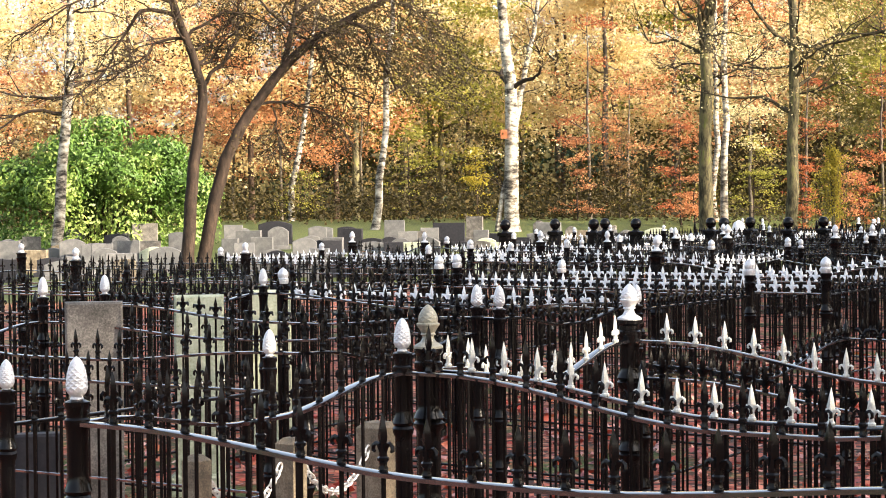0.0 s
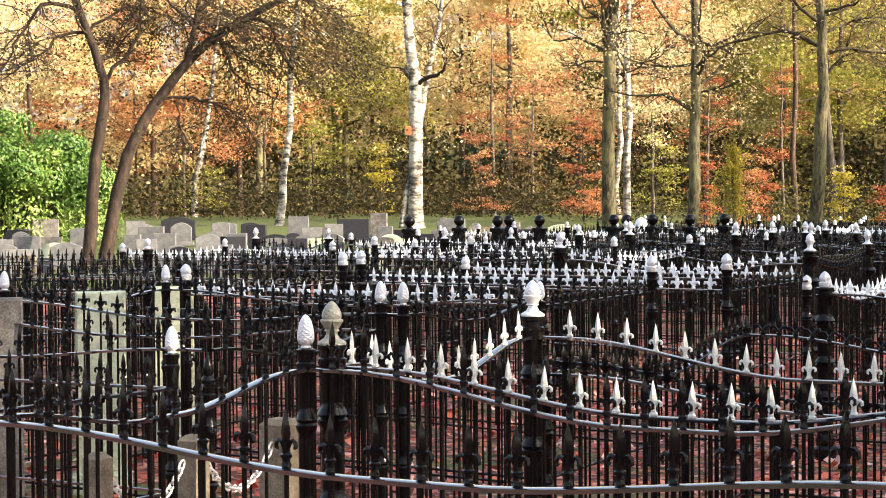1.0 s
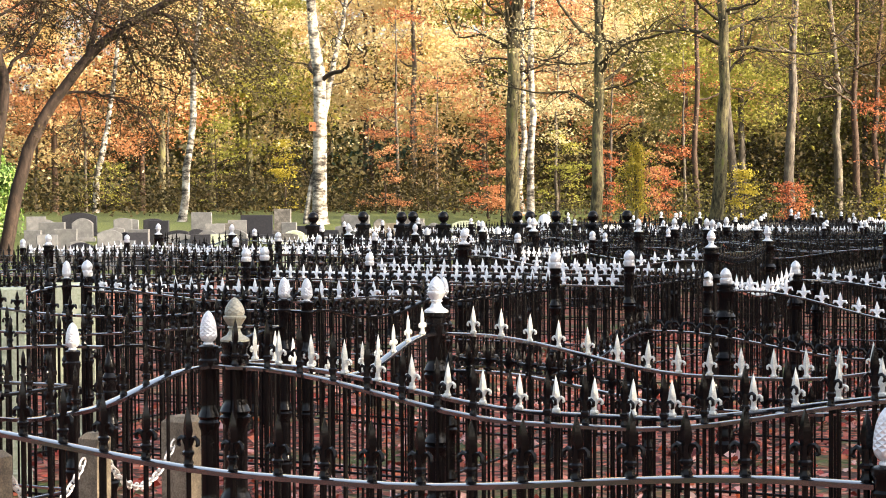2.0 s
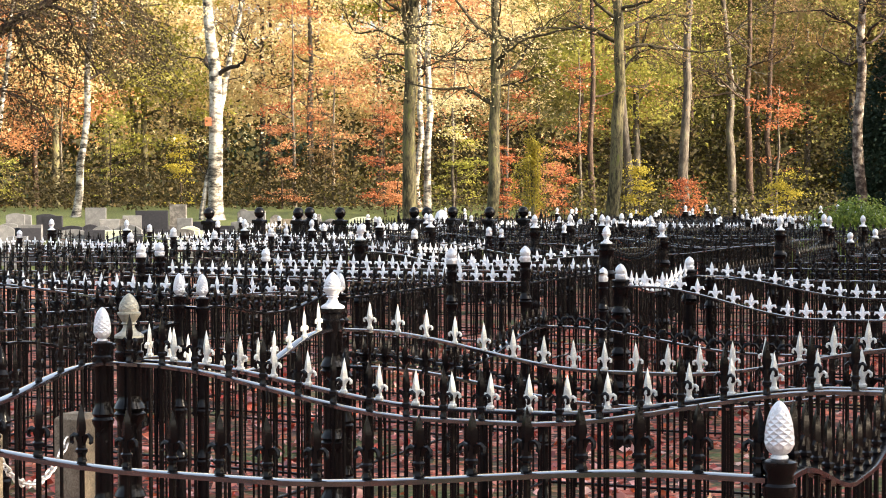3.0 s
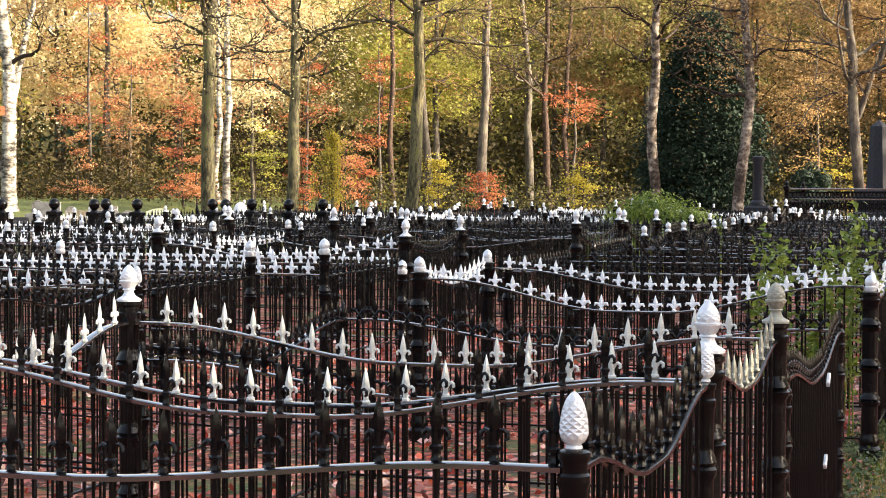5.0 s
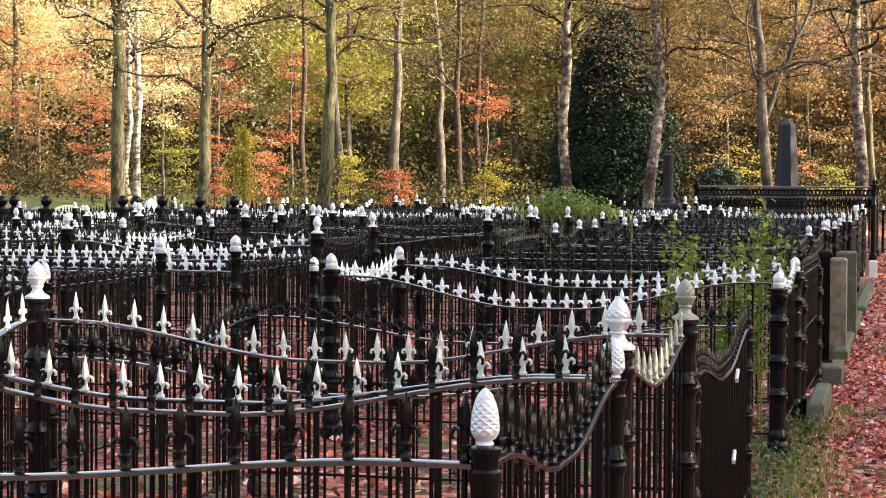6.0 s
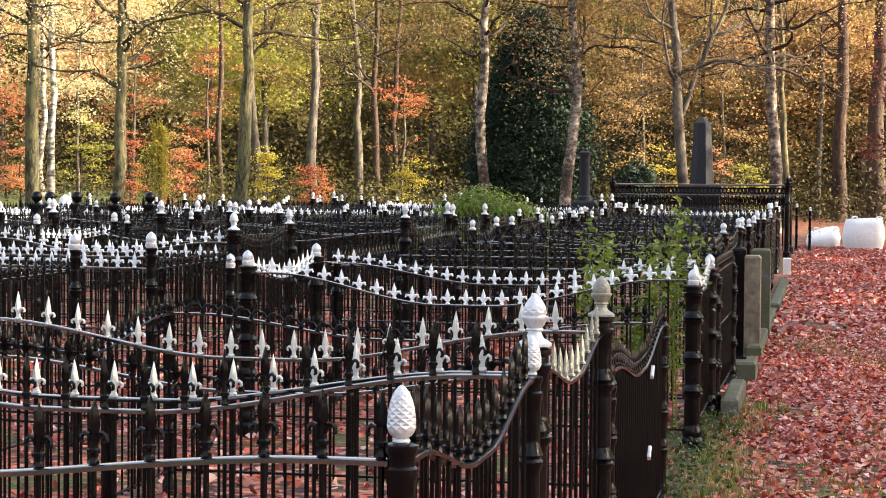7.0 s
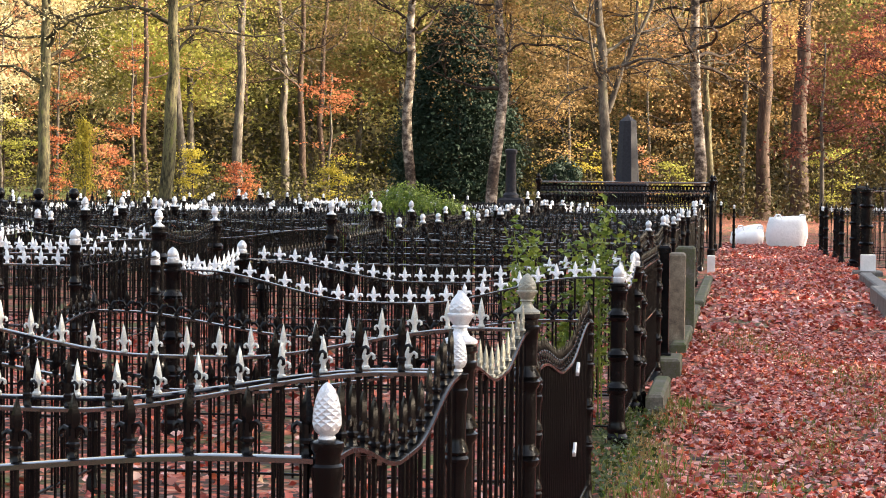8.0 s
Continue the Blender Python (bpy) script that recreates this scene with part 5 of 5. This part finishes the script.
for k, (az, d, diam, h, bk, ln, lv, label) in enumerate(EDGE):
    cx_, cy_ = side(az)
    stems, arms, path = (), (), None
    if label.startswith("oak with long"):
        arms = ((((0.1, 4.9), (-1.0, 5.5), (-2.2, 5.5), (-4.1, 6.0)), 0.09), (((0.15, 6.4), (0.9, 7.3), (2.2, 7.7), (4.2, 7.3)), 0.1), (((0.2, 7.2), (-0.8, 8.1), (-1.4, 9.0), (-2.4, 10.2)), 0.1), (((0.1, 5.6), (1.2, 5.7), (2.4, 6.3)), 0.06), (((0.1, 6.6), (-1.6, 6.6), (-3.2, 7.4)), 0.06))
    elif label.startswith("mossy oak trunk with"):
        arms = ((((0.2, 7.3), (-1.2, 7.9), (-3.2, 7.5), (-5.0, 7.2)), 0.1), (((0.2, 7.0), (1.3, 7.2), (3.2, 6.9), (5.4, 7.4)), 0.1), (((0.2, 6.1), (1.0, 6.9), (1.5, 8.4)), 0.08), (((0.2, 8.0), (-0.9, 9.2), (-1.6, 10.6)), 0.09))
    elif label.startswith("mossy grey-green"):
        arms = ((((0.0, 6.8), (-1.2, 7.4), (-2.1, 7.3), (-2.6, 8.3)), 0.07), (((0.0, 5.9), (0.8, 6.1), (1.9, 6.9)), 0.06))
    elif label.startswith("forked"):
        stems = ((((-0.1, 4.0), (0.3, 5.2), (0.75, 6.3), (1.3, 7.5), (2.0, 10.0)), 0.12),)
        arms = ((((-0.1, 4.3), (-0.6, 4.9), (-1.5, 4.5), (-2.1, 3.5)), 0.06), (((-0.2, 6.2), (-1.4, 6.5), (-2.8, 6.6)), 0.07), (((0.5, 5.5), (1.6, 5.8), (2.6, 5.2)), 0.06), (((0.9, 6.6), (0.9, 8.0), (0.6, 9.5)), 0.07))
    elif label.startswith("rough birch"):
        path = ((0.0, 0.0), (0.2, 2.2), (0.48, 4.9), (0.3, 7.0), (0.2, 9.0), (0.4, 14.0))
        arms = ((((0.4, 5.8), (1.1, 6.3), (2.6, 6.1), (4.0, 5.4)), 0.06), (((0.1, 6.8), (-1.0, 7.0), (-2.2, 7.6)), 0.05))
    elif label.startswith("straight birch"):
        arms = ((((0.0, 7.0), (0.9, 7.2), (2.0, 7.8), (3.2, 8.0)), 0.08), (((0.0, 6.2), (-1.0, 6.0), (-2.0, 5.4)), 0.05))
    elif label.startswith("white-barked"):
        path = ((0.0, 0.0), (0.15, 2.0), (0.36, 4.6), (0.46, 5.7), (0.5, 8.0), (0.6, 13.0))
    elif label.startswith("thick white birch"):
        path = ((0.0, 0.0), (0.02, 3.0), (0.0, 5.4), (-0.2, 7.2), (-0.35, 9.5), (-0.4, 15.0))
        stems = ((((0.1, 3.6), (0.35, 5.0), (0.65, 6.3), (0.95, 7.8), (1.15, 10.5)), 0.14), (((-0.5, 0.0), (-0.35, 1.2), (-0.05, 2.6)), 0.12))
    bare = bk in (OAK, BEECH, ROUGH_BIRCH) and d < 72
    tree(az, d, diam, h, bk, lv, label, 200 + k, lean=(ln * cx_, ln * cy_), limbs=12 if bare else 9, limb_from=0.36, spread=5.2, clumps=75, per=34, leaf=0.11, low=4.6, curve=0.3, twigs=6, stems=stems, arms=arms, path=path, rise=0.35, crook=0.42, limb_mat=DARKBARK if bk in (BIRCH, ROUGH_BIRCH) else LIMB if bk is OAK else None, inner=0.12, fine=3)

# maples and beeches of middle height under the first trees: direction, distance, height, lowest leaves, spread, leaves
for k, (az, d, h, lo, wd, lv, label) in enumerate((
    (-27.8, 80, 9.0, 4.6, 1.9, RED, "maple with tiers of orange-red leaves"), (-26.6, 84, 6.4, 3.0, 2.0, ORANGE, "maple with tiers of orange leaves"), (-22.9, 76, 7.4, 3.6, 1.9, PALE_GOLD, "thin birch sapling with pale straw leaves"),
    (-21.2, 84, 7.2, 3.8, 1.5, RED, "maple with tiers of pinkish red leaves"), (-18.9, 86, 8.0, 4.0, 1.8, RED, "maple with tiers of dull red leaves"), (-12.9, 80, 6.4, 4.4, 1.6, RED, "slim maple with level orange-red sprays"),
    (-37.4, 92, 9.0, 2.6, 5.0, ORANGE, "spreading beech with salmon-orange leaves"), (-34.9, 94, 8.0, 2.4, 3.4, ORANGE, "beech with orange leaves"), (-38.9, 94, 9.0, 3.0, 4.4, ORANGE, "beech with salmon-orange leaves"), (-46.3, 92, 8.0, 3.0, 3.0, ORANGE, "beech with orange leaves"),
    (2.3, 60, 6.2, 3.0, 2.2, MAROON, "copper beech with drooping maroon sprays"), (4.2, 64, 8.2, 3.4, 2.4, MAROON, "copper beech with maroon sprays"), (4.4, 70, 11.5, 6.8, 2.8, RED, "maple with orange-red crown"), (-5.4, 82, 8.0, 2.0, 3.2, RUST, "young beech with golden sprays"), (-2.9, 84, 9.0, 2.4, 3.0, RUST, "young beech with rusty sprays"))):
    tree(az, d, 0.16, h, BEECH, lv, label, 300 + k, limbs=14, limb_from=0.35, spread=wd, clumps=int(34 * wd) - 24, per=36, leaf=0.12, low=lo, twigs=3, rise=0.12, crook=0.22, curve=0.12, inner=0.15, layer=0.09, puff=0.8, group="middle-sized trees of the wood", limb_mat=DARKBARK)

# the wood behind
ZONES = [(-53, [GOLD, GOLD, ORANGE]), (-43, [GOLD, ORANGE]), (-40, [ORANGE, GOLD, ORANGE]), (-34.6, [LIME, GOLD, LIME]), (-30, [GOLD, LIME, GOLD]), (-28.6, [ORANGE, GOLD, LIME]), (-25.5, [GOLD, ORANGE, LIME]),
         (-23, [GOLD, MOSS, GOLD]), (-20, [RUST, GOLD, MOSS]), (-17.8, [MOSS, LIME, MOSS]), (-13.8, [MOSS, OLIVE, RUST]), (-10.5, [BROWN, MOSS, OLIVE]), (-7.5, [RUST, BROWN, RUST]), (-3, [RUST, BROWN]), (0, [RUST, BROWN, MOSS]), (3, [MOSS, RUST, BROWN])]
NAMES = {GOLD.name: "golden", ORANGE.name: "orange", RED.name: "red", LIME.name: "yellow-green", BROWN.name: "brown", OLIVE.name: "olive-green", MOSS.name: "muted yellow-green", RUST.name: "rusty gold"}
fr = random.Random(77)
az = -54.0
k = 0
while az < 16:
    zone = [z[1] for z in ZONES if z[0] <= az + 0.01] or [ZONES[0][1]]
    lv = zone[-1][k % len(zone[-1])]
    tree(az + fr.uniform(-0.4, 0.4), fr.uniform(92, 118), fr.uniform(0.28, 0.42), fr.uniform(13, 18), fr.choice((PINE, BEECH, BEECH, OAK)), lv, "tall forest tree with %s autumn leaves" % NAMES[lv.name], 400 + k,
         limbs=7, limb_from=0.3, spread=5.4, clumps=150, per=66, leaf=0.215, low=fr.choice((2.6, 3.6, 4.6, 5.6)), high=15, twigs=2, fine=1)
    az += 1.2
    k += 1

# young trees and bushes along the wood's edge
for i, (az, d, w, h, mat, label) in enumerate((
    (-31.3, 76, 1.3, 3.4, YELLOW, "small yellow sapling"), (-28.2, 76, 1.7, 3.4, ORANGE, "small orange sapling"), (-26.9, 80, 1.6, 3.6, BROWN, "thin brown sapling"),
    (-25.0, 74, 1.8, 4.4, RED, "young red maple"), (-24.6, 72, 1.4, 2.2, ORANGE, "orange sapling"), (-22.8, 76, 2.1, 4.0, LIME, "yellow-green sapling"), (-21.3, 74, 1.3, 3.4, RED, "young red maple"), (-20.0, 72, 1.8, 3.6, ORANGE, "orange-red sapling"), (-19.5, 76, 1.3, 2.8, RED, "young red maple"),
    (-15.75, 74, 1.7, 2.5, RED, "low red maple sapling"), (-12.6, 70, 1.7, 2.9, YELLOW, "clear yellow sapling"), (-17.1, 70, 1.0, 3.0, YELLOW, "yellow-leaved sapling"), (-33.4, 84, 3.4, 4.4, LIME, "green undergrowth bush"), (-36.8, 84, 2.4, 2.4, LIME, "yellow-green undergrowth bush"),
    (-4.9, 76, 2.2, 3.4, YELLOW, "golden undergrowth bush"), (-3.4, 78, 2.4, 3.2, ORANGE, "orange undergrowth bush"), (2.6, 80, 2.4, 3.2, LIME, "yellow-green undergrowth bush"), (-5.7, 66, 2.0, 2.8, HOLLY, "dark undergrowth bush"), (-2.3, 74, 2.0, 2.4, LIME, "green undergrowth bush"))):
    if mat is HOLLY:
        shrub(az, d, w, h, mat, label + " at the edge of the wood", 700 + i, count=2600, leaf=0.13, lumps=16)
    else:
        tree(az, d, 0.07, h, DARKBARK, mat, label + " at the edge of the wood", 700 + i, limbs=15, limb_from=0.1, spread=w * 0.62, clumps=64, per=26, leaf=0.09, low=0.5, rise=0.1, twigs=2, puff=0.55, curve=0.06, crook=0.2, inner=0.1, layer=0.07, fine=1, group="saplings at the wood's edge", name="sapling")



def weeping_tree(az, d, h, seed):
    """A small grafted tree whose strands arch out of its head and hang down."""
    r_, g_ = random.Random(seed), np.random.default_rng(seed)
    x, y = polar(az, d)
    thing = empty("weeping_tree", x, y, gz(x, y) - 0.05, label="small weeping tree with golden hanging twigs", category="tree")
    put("trunk", mesh_from("trunk", *tube([(0, 0, 0), (0.03, 0, h * 0.4), (-0.03, 0, h * 0.75), (0, 0, h)], [0.07, 0.055, 0.045, 0.02], 8), OAK, True), thing)
    parts, cs = [], []
    for _ in range(44):
        t, out, z = r_.uniform(0, 6.28), abs(r_.gauss(0, 0.26)) + 0.08, h * r_.uniform(0.72, 1.0)
        end = r_.uniform(0.25, 0.6) * h
        pts = crooked([(0, 0, z), (out * 0.5 * math.cos(t), out * 0.5 * math.sin(t), z + 0.12), (out * math.cos(t), out * math.sin(t), z - 0.25), (out * 1.12 * math.cos(t), out * 1.12 * math.sin(t), end)], r_, 0.03, 4)
        parts.append(tube(pts, taper(0.014, 0.005, len(pts)), 4))
        for p in pts[3:]:
            cs += [(p.x + r_.gauss(0, 0.05), p.y + r_.gauss(0, 0.05), p.z + r_.gauss(0, 0.1)) for _ in range(11)]
    ob = put("hanging_twig", mesh_from("hanging_twig", *join(*parts), OAK), thing)
    ob["kind"] = "stuff"
    put("crown", leaf_mesh("crown", np.array(cs), g_.uniform(0.6, 1.3, len(cs)) * 0.075, YELLOW, g_, 0.1), thing)


weeping_tree(-20.42, 66, 3.5, 900)

# belt of undergrowth and the depth of the wood, too dense to tell apart
ug = np.random.default_rng(31)


def thicket(name, az0, az1, d0, d1, z0, z1, count, leaf, mat, label, low_bias=1.0):
    blobs = max(20, count // 90)
    azs, ds = np.radians(ug.uniform(az0, az1, blobs)), ug.uniform(d0, d1, blobs)
    zs = z0 + (z1 - z0) * ug.uniform(0, 1, blobs) ** low_bias
    c = np.stack([ds * np.sin(azs), ds * np.cos(azs), zs], 1)
    c = np.repeat(c, 90, 0) + ug.normal(size=(blobs * 90, 3)) * np.array([1.2, 1.2, 0.55])
    c = c[c[:, 2] > 0.1]
    me = leaf_mesh(name, c, ug.uniform(0.6, 1.3, len(c)) * leaf, mat, ug, 0.3)
    tagged(put(name, me), label, "woods", kind="stuff")


# shade under the crowns is put into the dark leaf colours of these belts
thicket("undergrowth", -56, -27, 96, 116, 0.3, 4.6, 11000, 0.3, HOLLY, "evergreen undergrowth beneath the trees, coloured dark for their shade", 1.3)
thicket("undergrowth", -56, 16, 95, 116, 0.3, 5.0, 26000, 0.34, DUSK, "leafless brush beneath the trees, coloured dark for their shade", 1.3)
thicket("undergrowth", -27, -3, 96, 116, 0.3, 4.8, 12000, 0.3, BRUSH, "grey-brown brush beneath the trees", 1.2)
thicket("undergrowth", -56, 16, 90, 108, 0.3, 2.8, 12000, 0.22, OLIVE, "dull green undergrowth beneath the trees", 1.4)
thicket("undergrowth", -56, 16, 94, 112, 1.0, 6.0, 14000, 0.25, DUSK, "brown undergrowth beneath the trees, dulled for their shade", 1.2)
thicket("undergrowth", -47, -25, 76, 94, 1.2, 2.6, 17000, 0.2, DUSK, "brush along the lawn's edge, coloured dark for the wood's shade", 1.2)
thicket("undergrowth", -5, 12, 76, 94, 0.0, 3.0, 12000, 0.2, DUSK, "brush beyond the path, coloured dark for the wood's shade", 1.2)
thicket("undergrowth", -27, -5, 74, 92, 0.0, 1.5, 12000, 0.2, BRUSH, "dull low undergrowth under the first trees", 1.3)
thicket("undergrowth", -27, -3, 76, 90, 0.0, 2.6, 8000, 0.16, OLIVE, "dull green saplings under the first trees", 1.3)
thicket("far_woods", -37, 24, 126, 150, 0.0, 24.0, 46000, 1.0, OLIVE, "deep shaded woods behind the nearer trees")
thicket("far_woods", -62, -20, 118, 134, 5.0, 22.0, 20000, 0.5, GOLD, "golden woods deep behind the nearer trees")
thicket("far_woods", -24, 24, 118, 134, 5.0, 22.0, 20000, 0.5, MOSS, "yellow-green woods deep behind the nearer trees")



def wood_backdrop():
    """A plain uneven wall of growth added far behind the trees, coloured dark for the wood's shaded depth."""
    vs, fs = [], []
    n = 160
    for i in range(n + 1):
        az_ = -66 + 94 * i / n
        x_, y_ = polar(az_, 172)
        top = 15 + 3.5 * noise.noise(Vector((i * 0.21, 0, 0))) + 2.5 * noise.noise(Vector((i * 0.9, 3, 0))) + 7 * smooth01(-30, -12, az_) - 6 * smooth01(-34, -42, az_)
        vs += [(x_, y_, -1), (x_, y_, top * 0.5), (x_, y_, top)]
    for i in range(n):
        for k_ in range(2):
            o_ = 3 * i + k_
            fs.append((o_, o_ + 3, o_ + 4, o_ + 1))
    # the dark mottle paints the shade between far trees onto the added wall
    ob = put("backdrop", mesh_from("backdrop", vs, fs, mottled("shaded_growth_backdrop", [(0.34, (0.02, 0.022, 0.012)), (0.48, (0.06, 0.055, 0.025)), (0.58, (0.14, 0.10, 0.04)), (0.68, (0.26, 0.17, 0.06))], 0.25, 0.9, 0.0, 0.1, None, 1.6)))
    tagged(ob, "backdrop wall far behind the trees, coloured dim for the shaded depth of the wood", "woods", kind="structure")


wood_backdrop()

# evergreens
shrub(-42.9, 62, 8.8, 4.6, RHODO, "large rounded rhododendron bush with glossy leaves", 801, count=27000, leaf=0.16, name="rhododendron", deep=5.4, lumps=64, knob=(0.13, 0.24))
shrub(-10.35, 31, 2.55, 1.62, SHRUB, "rounded light green shrub among the railings", 802, count=18000, leaf=0.06, lumps=44)


def conifer(az, d, w, h):
    x, y = polar(az, d)
    thing = empty("holly_tree", x, y, gz(x, y), label="dense dark green conical evergreen tree", category="tree")
    g_ = np.random.default_rng(55)
    put("trunk", mesh_from("trunk", *tube([(0, 0, 0), (0, 0, h * 0.6), (0, 0, h)], [0.16, 0.1, 0.02], 8), DARKBARK, True), thing)
    cs = []
    for k in range(800):
        v = g_.uniform(0, 1) ** 1.15
        z = 0.4 + (h - 0.4) * v
        rad = w / 2 * (1 - v ** 3.0) * (0.8 + 0.25 * g_.random()) * (0.82 + 0.18 * math.sin(3.1 * v + 0.6)) + 0.1
        t = g_.uniform(0, 6.28)
        c = np.array([rad * math.cos(t), rad * math.sin(t), z])
        p = c + g_.normal(size=(60, 3)) * np.array([0.26, 0.26, 0.16])
        cs.append(p)
    c = np.concatenate(cs)
    put("crown", leaf_mesh("crown", c, g_.uniform(0.6, 1.3, len(c)) * 0.15, HOLLY, g_, 0.3), thing)


conifer(-8.9, 66, 3.9, 7.6)

# weeds growing up between two railings


def tall_weed(x, y, h, seed):
    r_, g_ = random.Random(seed), np.random.default_rng(seed)
    thing = empty("tall_weed", x, y, 0, label="tall green weed with toothed leaves growing between railings", category="plant", group="tall weeds")
    parts, cs = [], []
    for _ in range(3):
        pts = wander((r_.uniform(-0.08, 0.08), r_.uniform(-0.08, 0.08), -0.02), (r_.uniform(-0.12, 0.12), r_.uniform(-0.12, 0.12), 1), h * r_.uniform(0.85, 1.2), 8, 0.06, 0.06, r_)
        put("stem", mesh_from("stem", *tube(pts, taper(0.006, 0.002, 9), 5), SHRUB), thing)
        for k, p in enumerate(pts[2:]):
            for _ in range(4 + 3 * k):
                cs.append((p.x + r_.gauss(0, 0.04), p.y + r_.gauss(0, 0.05), p.z + r_.gauss(0, 0.06)))
    put("leaves", leaf_mesh("leaves", np.array(cs), g_.uniform(0.6, 1.3, len(cs)) * 0.05, SHRUB, g_, 0.45), thing)


for i, (x, y, h) in enumerate(((-1.37, 11.7, 1.14), (-1.42, 11.9, 1.0), (-1.3, 11.6, 0.85), (-0.92, 11.7, 1.28), (-0.97, 12.0, 1.33), (-0.88, 11.9, 1.15), (-1.16, 11.8, 0.75), (-1.05, 11.6, 0.6))):
    tall_weed(x, y, h, 950 + i)

# a marker on the thick birch
x, y = polar(-30.3, 66.55)
tagged(put("bird_box", mesh_from("bird_box", *box(0, 0, 0, 0.24, 0.2, 0.32, 0.03), RIBBON), None, pose(x - 0.22, y, 4.15, 0, 0, 30)), "small orange box fixed to a birch trunk", "bird box")

# unseen tall trees, added beside the path to shade the graves and far path
sr = random.Random(9)
for i, (x, y) in enumerate(((28, -16), (31, -9), (27, -3), (30, 4), (27, 11), (31, 17), (28, 23), (30, 29), (36, -12), (38, 0), (37, 12), (38, 24), (29, 35), (30, 41), (32, 47), (29, 54), (31, 61))):
    tree(math.degrees(math.atan2(x, y)), math.hypot(x, y), 0.6, 19, OAK, BROWN, "unseen tall oak with brown leaves, added across the path to cast shade", 1000 + i, limbs=10, limb_from=0.2, spread=6.0, clumps=190, per=34, leaf=0.55, low=1.5, high=23, twigs=1, fine=0, group="oaks across the path")
